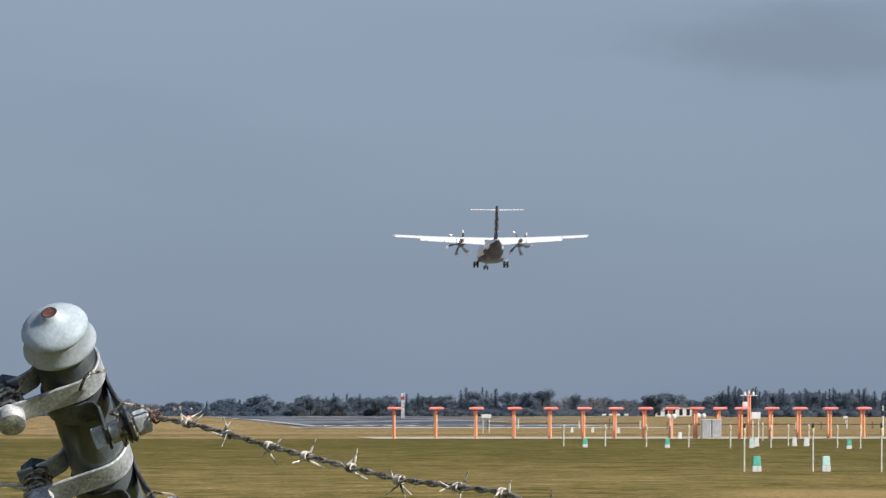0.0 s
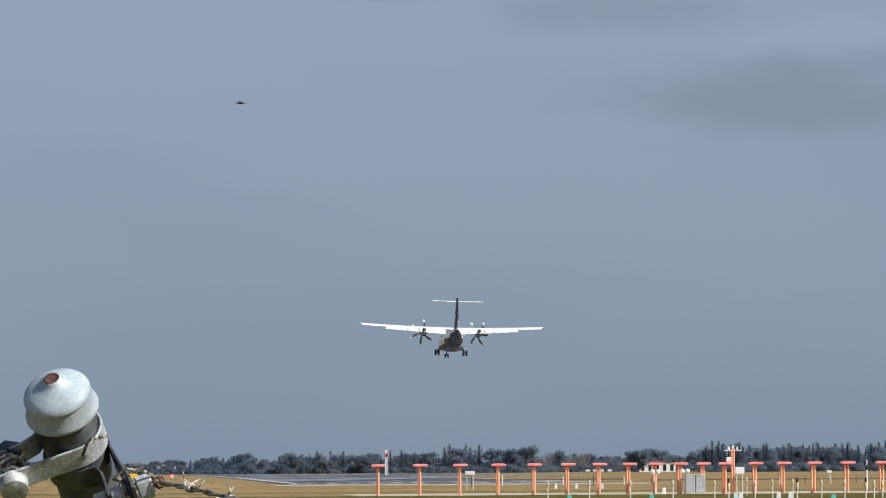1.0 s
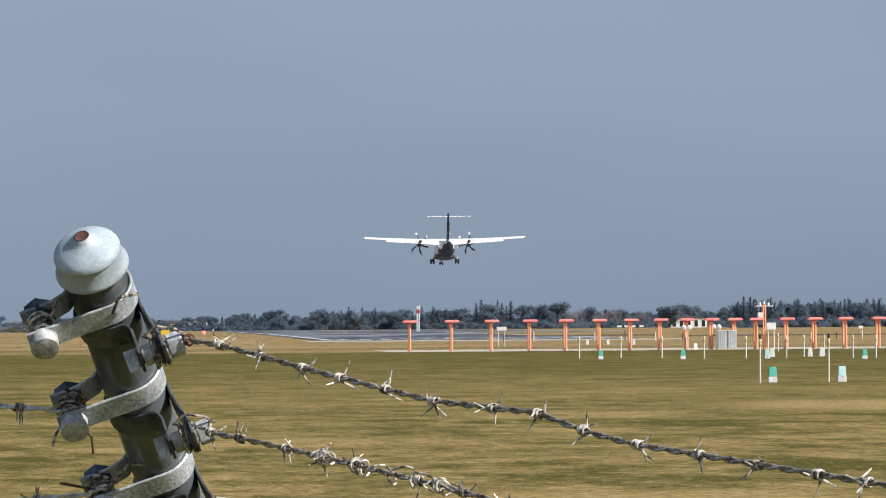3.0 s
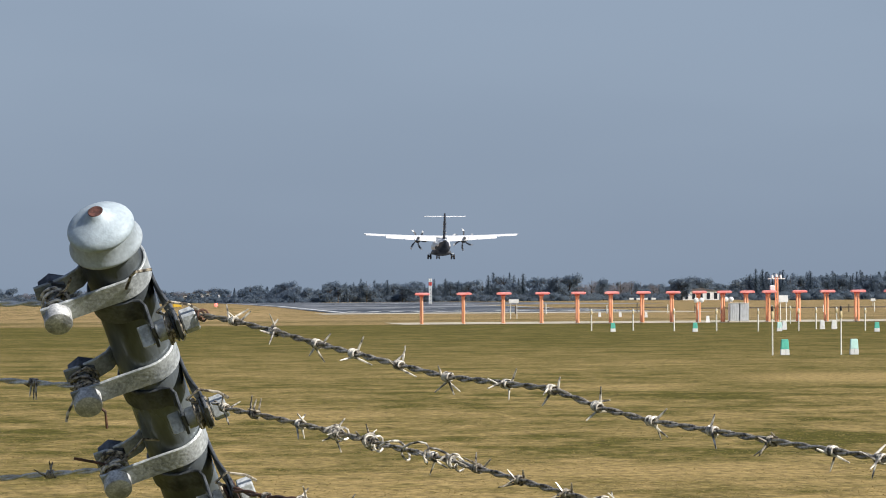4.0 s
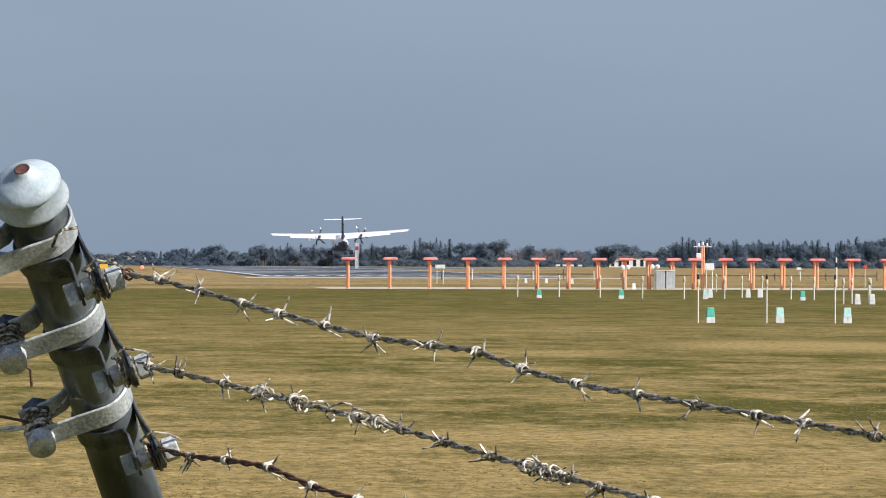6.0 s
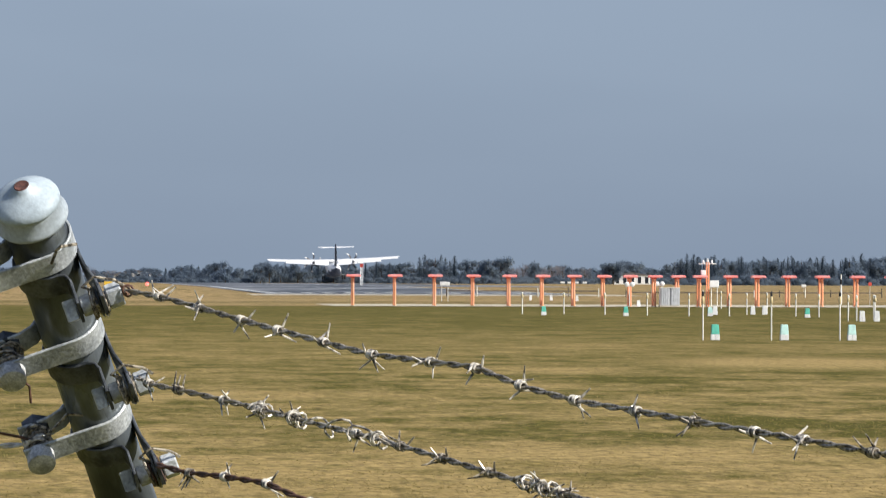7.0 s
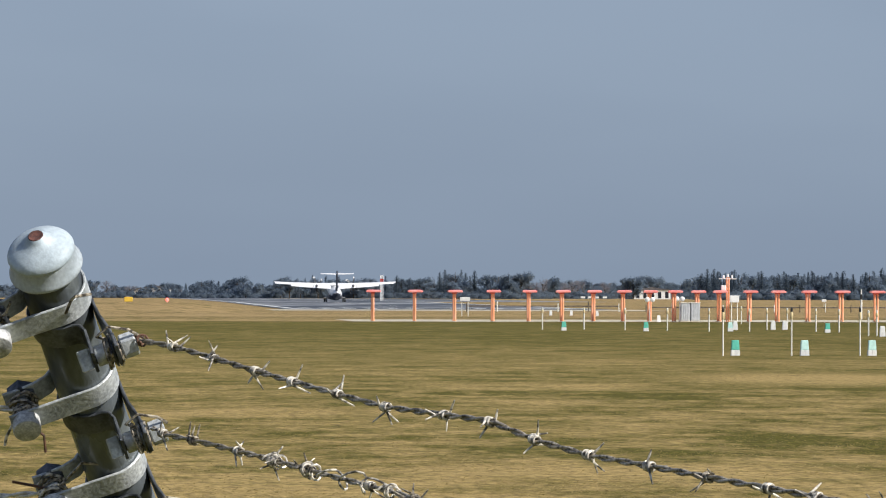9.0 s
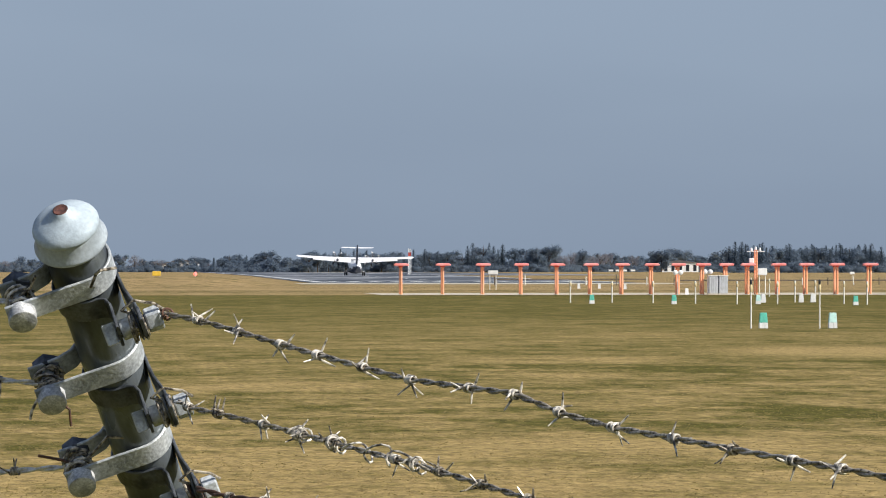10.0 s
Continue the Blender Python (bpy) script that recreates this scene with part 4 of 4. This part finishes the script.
    tube(leg, [(0, 10.5, 1.4), (0, 10.7, 0.6), (0, 10.77, 0.3)], [0.1, 0.08, 0.07], 10)
    tube(leg, [(-0.24, 10.77, 0.3), (0.24, 10.77, 0.3)], 0.05, 8)
    g = part("nose_gear", leg, M["gear"], a, "grey nose gear leg", True)
    for wx in (-0.22, 0.22):
        t, r = bmesh.new(), bmesh.new()
        wheel(t, r, wx, 10.77, 0.30, 0.2)
        part("tyre", t, M["black"], g, smooth=True)
        part("rim", r, M["gear"], g, smooth=True)
    # six-bladed propellers
    bm = bmesh.new()
    rings = []
    for r, c, tw, sweep in ((0.25, 0.18, 62, 0.0), (0.7, 0.30, 48, 0.05), (1.2, 0.36, 36, 0.04), (1.6, 0.34, 28, -0.06), (1.88, 0.26, 24, -0.20), (1.97, 0.10, 22, -0.27)):
        ca, sa = math.cos(radians(tw)), math.sin(radians(tw))
        rings.append([(sweep + (u * c) * ca - v * sa, (u * c) * sa + v * ca, r) for u, v in ((-0.5, 0), (-0.2, 0.03), (0.2, 0.03), (0.5, 0), (0.2, -0.02), (-0.2, -0.02))])
    loft(bm, rings)
    for f in bm.faces:
        f.material_index = 1 if f.calc_center_median().z > 1.74 else 0
    blade = finish(bm, [M["blade"], M["blade_tip"]], "blade", True)
    props = []
    for s in (-1, 1):
        bm = bmesh.new()
        lathe(bm, ((0, 0.62), (0.10, 0.58), (0.20, 0.40), (0.26, 0.15), (0.27, -0.1), (0, -0.1)), 20, pose(0, 0, 0, -90, 0, 0))
        p = part("propeller", bm, M["skin"], a, "six-bladed grey propeller", True, pose(s * 4.05, 3.85, 3.40))
        for k in range(6):
            again("blade", blade, p, pose(0, 0.12, 0, 0, 60 * k, 0))
        props.append((p, s))
    return a, props


airliner, propellers = aircraft()


# ---- bird ----
def bird():
    a = thing("bird", Matrix(), "small dark bird flying over the airfield", "bird")
    bm = bmesh.new()
    loft(bm, [[(x, r * math.cos(k * math.tau / 10), z + r * math.sin(k * math.tau / 10)) for k in range(10)] for x, z, r in ((-0.085, 0.008, 0.003), (-0.065, 0.008, 0.014), (-0.045, 0.004, 0.018), (0.0, 0, 0.026), (0.04, 0.002, 0.018), (0.07, 0.004, 0.010), (0.11, 0.006, 0.008))])
    part("body", bm, M["feather"], a, smooth=True)
    wings = []
    for s in (-1, 1):
        bm = bmesh.new()
        loft(bm, [[(-0.03, s * 0.01, 0.006), (0.04, s * 0.01, 0.004), (0.04, s * 0.01, 0.0), (-0.03, s * 0.01, 0.0)],
                  [(-0.04, s * 0.07, 0.010), (0.035, s * 0.07, 0.008), (0.035, s * 0.07, 0.006), (-0.04, s * 0.07, 0.006)],
                  [(0.0, s * 0.15, 0.004), (0.025, s * 0.15, 0.003), (0.025, s * 0.15, 0.001), (0.0, s * 0.15, 0.002)]])
        wings.append((part("wing", bm, M["feather"], a), s))
    return a, wings


small_bird, bird_wings = bird()


# ---- fence post with cap and clamps ----
RIM = Vector((-0.0553, 5.40, 2.1603))                    # centre of the cap's rim
UP = Vector((-0.2345, -0.669, 0.705)).normalized()       # the arm leans outwards at 45 degrees
ACROSS = Vector((0.949, 0, 0.316)).normalized()
AWAY = UP.cross(ACROSS).normalized()
ACROSS = AWAY.cross(UP).normalized()
ARM = Matrix((ACROSS, AWAY, UP)).transposed().to_4x4()
ARM.translation = RIM
ELBOW = RIM + UP * -0.66
R = 0.0302


def ribbon(bm, path, z, wide, thick):
    """A flat strap standing on edge along a path in the plane across the arm."""
    rings = []
    n = len(path)
    for i, p in enumerate(path):
        d = (Vector(path[min(i + 1, n - 1)]) - Vector(path[max(i - 1, 0)])).normalized()
        o = Vector((-d.y, d.x)) * thick * 0.5
        p = Vector(p)
        e = thick * 0.3
        rings.append([(*(p + o), z + wide / 2 - e), (*(p + o * 0.4), z + wide / 2), (*(p - o * 0.4), z + wide / 2), (*(p - o), z + wide / 2 - e),
                      (*(p - o), z - wide / 2 + e), (*(p - o * 0.4), z - wide / 2), (*(p + o * 0.4), z - wide / 2), (*(p + o), z - wide / 2 + e)])
    return loft(bm, rings)


def arc(a0, a1, r, n):
    return [(r * math.cos(radians(a0 + (a1 - a0) * k / (n - 1))), r * math.sin(radians(a0 + (a1 - a0) * k / (n - 1)))) for k in range(n)]


def fence_post():
    base = Vector((ELBOW.x, ELBOW.y, 0))
    a = thing("fence_post", Matrix.Translation(base), "weathered galvanised pipe post, outward-leaning arm with capped end", "fence post")
    to = Matrix.Translation(-base)
    local = to @ ARM
    bm = bmesh.new()
    tube(bm, [(0, 0, 0), (0, 0, ELBOW.z - 0.05), (0, 0, ELBOW.z - 0.012)], R, 32)
    part("post", bm, M["pipe"], a, smooth=True)
    bm = bmesh.new()
    tube(bm, [(0, 0, -0.672), (0, 0, -0.3), (0, 0, 0.012)], R, 40)
    part("arm", bm, M["pipe"], a, "pipe arm leaning outwards", True, local)
    bm = bmesh.new()
    lathe(bm, ((0.0322, 0.0200), (0.0334, 0.0200), (0.0340, 0.0211), (0.0340, 0.0225), (0.0332, 0.0248), (0.0312, 0.0273), (0.0278, 0.0301), (0.0232, 0.0328),
               (0.0184, 0.0353), (0.0138, 0.0378), (0.0108, 0.0403), (0.0091, 0.0426), (0.0078, 0.0438)), 48)
    cap = part("cap", bm, M["cap"], a, "pale grey cast dome cap", True, local)
    bm = bmesh.new()
    lathe(bm, ((0.0312, -0.0012), (0.0364, -0.0012), (0.0373, 0.0004), (0.0372, 0.0022), (0.0362, 0.0042), (0.0348, 0.0075), (0.0336, 0.0120), (0.0328, 0.0165), (0.0323, 0.0201)), 48)
    part("collar", bm, M["collar"], cap, "grooved grey rim under the dome", True)
    bm = bmesh.new()
    lathe(bm, ((0.0077, 0.0436), (0.0070, 0.0444), (0.0050, 0.0436), (0, 0.0432)), 20)
    part("rust_spot", bm, M["rust"], cap, "rusted tip", True)

    def head(parent, m, r, z0, z1, sides, name, mat="galv"):
        bm = bmesh.new()
        if sides > 8:
            prof = ((0, z0), (r * 0.90, z0), (r * 0.98, z0 + 0.0006), (r, z0 + 0.0018), (r * 1.01, z1), (0, z1))
        else:
            prof = ((0, z0), (r * 0.9, z0), (r, z0 + 0.0015), (r, z1 - 0.0015), (r * 0.9, z1), (0, z1))
        lathe(bm, prof, sides, m)
        bmesh.ops.recalc_face_normals(bm, faces=bm.faces[:])
        part(name, bm, M[mat], parent, smooth=sides > 8)

    def tie(parent, m, z0, z1, r, turns, seed, mat="wire"):
        rr = random.Random(seed)
        bm = bmesh.new()
        pts = []
        n = int(turns * 14)
        for k in range(n + 1):
            an = k * math.tau / 14 + seed
            q = r * rr.uniform(0.92, 1.18)
            pts.append(m @ Vector((q * math.cos(an), q * math.sin(an), z0 + (z1 - z0) * (0.5 + 0.5 * math.sin(k / n * 7.0 + seed)))))
        tube(bm, pts, 0.0017, 6)
        part("wire_wrap", bm, M[mat], parent, "wire wound round the bolt", True)

    def strand_end(parent, pts, mat="wire", r=0.0015):
        bm = bmesh.new()
        tube(bm, pts, r, 6)
        part("wire_end", bm, M[mat], parent, smooth=True)

    front = R + 0.0022
    for i, z in enumerate((-0.0385, -0.157, -0.279)):
        # clamp whose ends meet at the side: strap along the front, round the pipe and back
        path = [(-0.083, -front - 0.001), (-0.066, -front - 0.001), (-0.05, -front - 0.0006), (-0.03, -front), (-0.012, -front)] + arc(-90, 150, front, 26) + [(-0.036, 0.008), (-0.05, 0.003), (-0.068, 0.001), (-0.083, 0.001)]
        bm = bmesh.new()
        ribbon(bm, path, z, 0.0255, 0.0032)
        band = part("clamp_band", bm, M["galv"], a, "flat galvanised strap clamp", True, local)
        m = Vector((0.10, 1, 0.0)).normalized().to_track_quat("Z", "X").to_matrix().to_4x4()
        m.translation = Vector((-0.070, -0.048, z - 0.001))
        bm = bmesh.new()
        lathe(bm, ((0.006, 0), (0.006, 0.062)), 14, m)
        part("bolt", bm, M["galv"], band, smooth=True)
        head(band, m, 0.0142, 0.0, 0.0160, 28, "bolt_head", "pale")
        head(band, m, 0.0155, 0.0480, 0.0620, 6, "nut", "dull")
        tie(band, m, 0.021, 0.045, 0.0092, 4.5, 3 + i)
        tie(band, m, 0.020, 0.044, 0.0135, 3.5, 7 + i, "bright_wire" if i != 1 else "wire")
        c = m.translation
        if i == 0:
            strand_end(band, [c + Vector((0.004, 0.028, 0.010)), c + Vector((0.018, 0.024, 0.020)), c + Vector((0.026, 0.022, 0.034))])
            strand_end(band, [Vector((0.004, -front - 0.003, z + 0.004)), Vector((0.013, -front - 0.005, z + 0.020)), Vector((0.018, -front - 0.006, z + 0.024)), Vector((0.034, -front - 0.003, z + 0.018))], "wire", 0.0016)
        elif i == 1:
            strand_end(band, [c + Vector((0.0, 0.03, -0.010)), c + Vector((0.014, 0.01, -0.022)), c + Vector((0.010, 0.008, -0.042))], "rusty_wire")
            strand_end(band, [c + Vector((-0.012, 0.012, 0.004)), c + Vector((-0.022, 0.006, -0.004)), c + Vector((-0.026, 0.004, -0.012))], "bright_wire")
        else:
            strand_end(band, [c + Vector((0.01, 0.03, 0.006)), c + Vector((0.030, 0.026, 0.024)), c + Vector((0.040, 0.024, 0.034)), c + Vector((0.066, 0.022, 0.022))], "wire")
            strand_end(band, [c + Vector((0.0, 0.03, 0.008)), c + Vector((-0.014, 0.03, 0.020)), c + Vector((-0.032, 0.03, 0.034))], "rusty_wire")
    for i, z in enumerate((-0.067, -0.192, -0.314)):
        # clamp whose ends reach forward beside the pipe, with the bolt across
        path = [(0.0165, -0.082), (0.0165, -0.06), (0.0165, -0.046), (0.013, -0.036), (0.006, -front)] + arc(-84, -360, front, 30) + [(front + 0.0005, -0.012), (front + 0.002, -0.03), (0.040, -0.055), (0.041, -0.082)]
        bm = bmesh.new()
        ribbon(bm, path, z, 0.027, 0.0032)
        band = part("clamp_band", bm, M["dull"], a, "strap clamp with shade in its dark steel", True, local)
        m = Vector((1, 0.02, 0.03)).normalized().to_track_quat("Z", "Y").to_matrix().to_4x4()
        m.translation = Vector((0.0055, -0.064, z - 0.010))
        bm = bmesh.new()
        lathe(bm, ((0.0075, 0), (0.0075, 0.056)), 14, m)
        part("bolt", bm, M["dull"], band, smooth=True)
        head(band, m, 0.0150, -0.0040, 0.0090, 4, "bolt_head", "galv")
        head(band, m, 0.0128, 0.0400, 0.0560, 6, "nut", "galv")
        bm = bmesh.new()
        lathe(bm, ((0, 0.0135), (0.0100, 0.0135), (0.0108, 0.0145), (0.0108, 0.0285), (0, 0.0285)), 20, m)
        bmesh.ops.recalc_face_normals(bm, faces=bm.faces[:])
        part("sleeve", bm, M["galv"], band, smooth=True)
        for z0 in (0.0305, 0.0355):
            bm = bmesh.new()
            lathe(bm, ((0, z0), (0.0160, z0), (0.0168, z0 + 0.0008), (0.0168, z0 + 0.0022), (0, z0 + 0.003)), 24, m)
            bmesh.ops.recalc_face_normals(bm, faces=bm.faces[:])
            part("washer", bm, M["dull"], band)
        tie(band, m, 0.026, 0.038, 0.0125, 4.0, 21 + i, "wire" if i < 2 else "rusty_wire")
        tie(band, m, 0.024, 0.036, 0.0150, 2.2, 31 + i, "wire")
        c = m.translation
        strand_end(band, [c + Vector((0.030, 0.004, 0.012)), c + Vector((0.020, 0.0, 0.026)), c + Vector((0.034, 0.0, 0.034)), c + Vector((0.052, 0.0, 0.022)), c + Vector((0.06, 0.0, 0.010))], "wire")
    return a


fence_post()


# ---- barbed wires ----
def barb_mesh(seed):
    """A four-point barb: two short wires wound round the line, which runs along x."""
    r = random.Random(seed)
    bm = bmesh.new()
    for k in range(2):
        start = r.uniform(0, math.tau)
        turns = r.uniform(1.6, 2.3)
        n = int(turns * 12)
        x0 = (-0.0045 if k else 0.0005)
        coil = [Vector((x0 + 0.0046 * j / n, 0.0038 * math.cos(start + j * turns * math.tau / n), 0.0038 * math.sin(start + j * turns * math.tau / n))) for j in range(n + 1)]

        def tip(p, away, sgn):
            radial = Vector((0, p.y, p.z)).normalized()
            side = Vector((1, 0, 0)).cross(radial) * away
            d = (side * 0.8 + radial * 0.55 + Vector((sgn * r.uniform(-0.1, 0.75), 0, 0))).normalized()
            return [p + d * 0.005, p + d * r.uniform(0.010, 0.0175)]

        path = list(reversed(tip(coil[0], -1, -1))) + coil + tip(coil[-1], 1, 1)
        tube(bm, path, [0.0006] + [0.00108] * (len(path) - 2) + [0.0006], 6)
    return finish(bm, M["wire"] if seed % 3 == 0 else M["bright_wire"], "barb", True)


BARBS = [barb_mesh(s) for s in range(40, 49)]


def barbed_wire(start, way, long, barbs, kinks, label, seed, mat="wire", tangle=()):
    """A twisted two-strand line with barbs at distances along it; kinks: (distance, height off the straight line)."""
    r = random.Random(seed)
    a = thing("barbed_wire", Matrix.Translation(start), label, "barbed wire", "barbed wires of the fence")
    way = Vector(way).normalized()
    side = way.cross(Vector((0, 0, 1))).normalized()
    up = side.cross(way)
    ks, kz = [k for k, _ in kinks], [z for _, z in kinks]

    def at(s):
        z = sum(np.interp(s + d, ks, kz) for d in (-0.014, -0.007, 0, 0.007, 0.014)) / 5
        return way * s + up * z + side * (0.0015 * math.sin(s * 17 + seed))

    step = 0.004
    n = int(long / step)
    twist = r.uniform(0, 6)
    for k in range(2):
        pts = []
        for j in range(n + 1):
            s = j * step
            an = twist + k * math.pi + s * math.tau / 0.058
            pts.append(at(s) + (side * math.cos(an) + up * math.sin(an)) * 0.0016)
        bm = bmesh.new()
        tube(bm, pts, 0.00155, 8)
        part("strand", bm, M[mat], a, smooth=True)
    for s in barbs:
        d = (at(s + 0.01) - at(s - 0.01)).normalized()
        m = d.to_track_quat("X", "Z").to_matrix().to_4x4() @ pose(0, 0, 0, r.uniform(0, 360), 0, 0)
        m.translation = at(s)
        again("barb", BARBS[r.randrange(len(BARBS))], a, m)
    for s0, s1, rad, turns in tangle:                    # spare wire wound round the line as a repair
        bm = bmesh.new()
        pts = []
        m = int(turns * 12)
        for j in range(m + 1):
            s = s0 + (s1 - s0) * (j / m + 0.05 * math.sin(j * 0.9))
            an = j * math.tau / 12
            q = rad * (0.75 + 0.5 * math.sin(j * 0.37 + seed) ** 2)
            pts.append(at(s) + side * math.cos(an) * q + up * math.sin(an) * q)
        tube(bm, pts, 0.0011, 6)
        part("loose_coil", bm, M["bright_wire" if rad > 0.0055 else "rusty_wire"], a, "spare wire coiled round the line", True)
    return a


LINE = "twisted galvanised barbed wire tied to the post clamp"
barbed_wire((0.0307, 5.41, 2.0894), (0.4565, -0.8843, -0.0983), 2.3,
            (0.087, 0.167, 0.251, 0.327, 0.415, 0.502, 0.604, 0.685, 0.764, 0.851, 0.944, 1.036, 1.127, 1.195, 1.29, 1.38, 1.47, 1.56, 1.65),
            ((-0.1, 0), (0, 0), (0.087, 0.002), (0.25, -0.004), (0.415, -0.007), (0.50, -0.009), (0.60, -0.0045), (0.685, 0.0002), (0.764, -0.007), (0.85, -0.0097), (1.03, -0.005), (1.2, 0), (2.4, 0.02)), LINE, 1,
            tangle=((0.0, 0.03, 0.005, 3),))
barbed_wire((0.0509, 5.3693, 2.0031), (0.4551, -0.8835, -0.1108), 2.2,
            (0.022, 0.083, 0.173, 0.248, 0.31, 0.43, 0.508, 0.583, 0.668, 0.757, 0.79, 0.845, 0.93, 1.02, 1.1),
            ((-0.1, 0), (0, 0), (0.022, -0.004), (0.083, -0.002), (0.25, 0.001), (0.45, 0.003), (0.6, 0.0015), (0.85, 0), (2.3, 0.01)), LINE, 2,
            tangle=((0.235, 0.262, 0.0062, 4), (0.305, 0.335, 0.0062, 5), (0.35, 0.45, 0.0085, 2.5), (0.455, 0.48, 0.006, 3), (0.715, 0.79, 0.0058, 8)))
barbed_wire((0.0691, 5.3324, 1.9179), (0.4556, -0.8863, -0.0838), 1.9,
            (0.064, 0.135, 0.221, 0.308, 0.39, 0.47, 0.56, 0.64, 0.72), ((-0.1, 0), (0, 0), (0.06, -0.001), (0.13, 0.004), (0.22, 0.008), (0.31, 0), (0.6, -0.01), (2.0, -0.01)), LINE.replace("galvanised", "darkened"), 3, "rusty_wire")
for k, (z, slope, barbs) in enumerate(((-0.0385, 0.0, (0.105, 0.19)), (-0.157, 0.07, (0.053, 0.14, 0.22)), (-0.279, -0.08, (0.068, 0.15, 0.24)))):
    p = ARM @ Vector((-0.070, -0.016, z))
    barbed_wire(p, (-0.93, 0.36, slope), 1.4, barbs, ((-0.1, 0), (2, 0)), LINE.replace("galvanised", "pale"), 11 + k, "pale_wire")


# ---- near grass ----
def near_grass():
    r = np.random.default_rng(21)
    n = 90000
    u = r.uniform(0, 1, n)
    y = (46 ** -0.8 + u * (112 ** -0.8 - 46 ** -0.8)) ** (-1 / 0.8)
    x = y * r.uniform(-0.036, 0.155, n)
    # tufts gather in drifts
    drift = np.sin(x * 0.9 + 3 * np.sin(y * 0.13)) * np.sin(y * 0.41 + 2 * np.sin(x * 0.21)) + 0.5 * np.sin(y * 1.7 + x * 0.3)
    keep = drift + r.normal(0, 0.7, n) > -0.2
    x, y = x[keep], y[keep]
    n = len(x)
    an = r.uniform(0, math.tau, n)
    h = r.uniform(0.003, 0.010, n)
    w = r.uniform(0.005, 0.018, n)
    lean = r.normal(0, 0.035, (n, 2))
    a = np.stack([x - np.cos(an) * w, y - np.sin(an) * w, np.zeros(n)], -1)
    b = np.stack([x + np.cos(an) * w, y + np.sin(an) * w, np.zeros(n)], -1)
    c = np.stack([x + lean[:, 0], y + lean[:, 1], h], -1)
    me = bpy.data.meshes.new("grass_blades")
    me.from_pydata(np.stack([a, b, c], 1).reshape(-1, 3).tolist(), [], [(k * 3, k * 3 + 1, k * 3 + 2) for k in range(n)])
    me.materials.append(M["blades"])
    tagged(new("grass_blades", me), "short dry mown grass blades in drifts", "grass", kind="stuff")


near_grass()


# ---- what moves ----
def motions():
    rows = []
    for t, y, z, pitch, bank in (
            (0.0, 747, 22.2, 0.0, 0.0), (0.5, 773, 20.4, -0.1, 1.9), (1.0, 799, 19.0, -0.4, 1.7), (1.5, 825, 17.6, -0.6, 0.7), (2.0, 851, 16.1, -0.7, 0.0), (2.5, 877, 14.4, -0.7, -0.6),
            (3.0, 903, 12.6, -0.6, 0.0), (3.7, 939.4, 10.2, 0.3, 0.4), (4.5, 981, 7.6, 1.2, 0.5), (5.0, 1007, 6.2, 1.8, -0.6), (5.5, 1033, 4.9, 2.4, -1.7), (6.2, 1069.4, 3.6, 3.1, -2.0),
            (7.0, 1111, 2.35, 3.8, -1.5), (7.5, 1136.5, 1.6, 4.6, -0.4), (8.0, 1161, 1.15, 4.9, -0.7), (8.4, 1180, 0.85, 5.2, -0.3), (9.0, 1208, 0.82, 5.4, -0.1), (9.5, 1231, 0.86, 5.2, 0.3), (10.0, 1253.5, 0.82, 4.7, 1.0)):
        rows.append((t, pose(48.7, y, z, pitch, bank, 0)))
    walk(airliner, rows)
    for p, s in propellers:
        walk(p, [(k * 0.1, pose(s * 4.05, 3.85, 3.40, 0, 20 + 25 * (s > 0) + 77.0 * k, 0)) for k in range(101)])
    walk(small_bird, [(t, pose(10.58 - 10.5 * (t - 0.2) + 0.95 * max(t - 0.7, 0) + 0.5 * max(t - 1.0, 0), 110, 10.5 + 0.9 * max(0.2 - t, 0) - min(t, 1.0) - 0.26 * max(min(t, 1.8) - 1.0, 0) + 0.08 * math.sin(t * 7), 0, 0, 4)) for t in [k * 0.2 for k in range(51)]])
    for w, s in bird_wings:
        walk(w, [(k * 0.05, pose(0, 0, 0, s * 38 * math.sin(k * 0.05 * 38), 0, 0)) for k in range(201)])


motions()
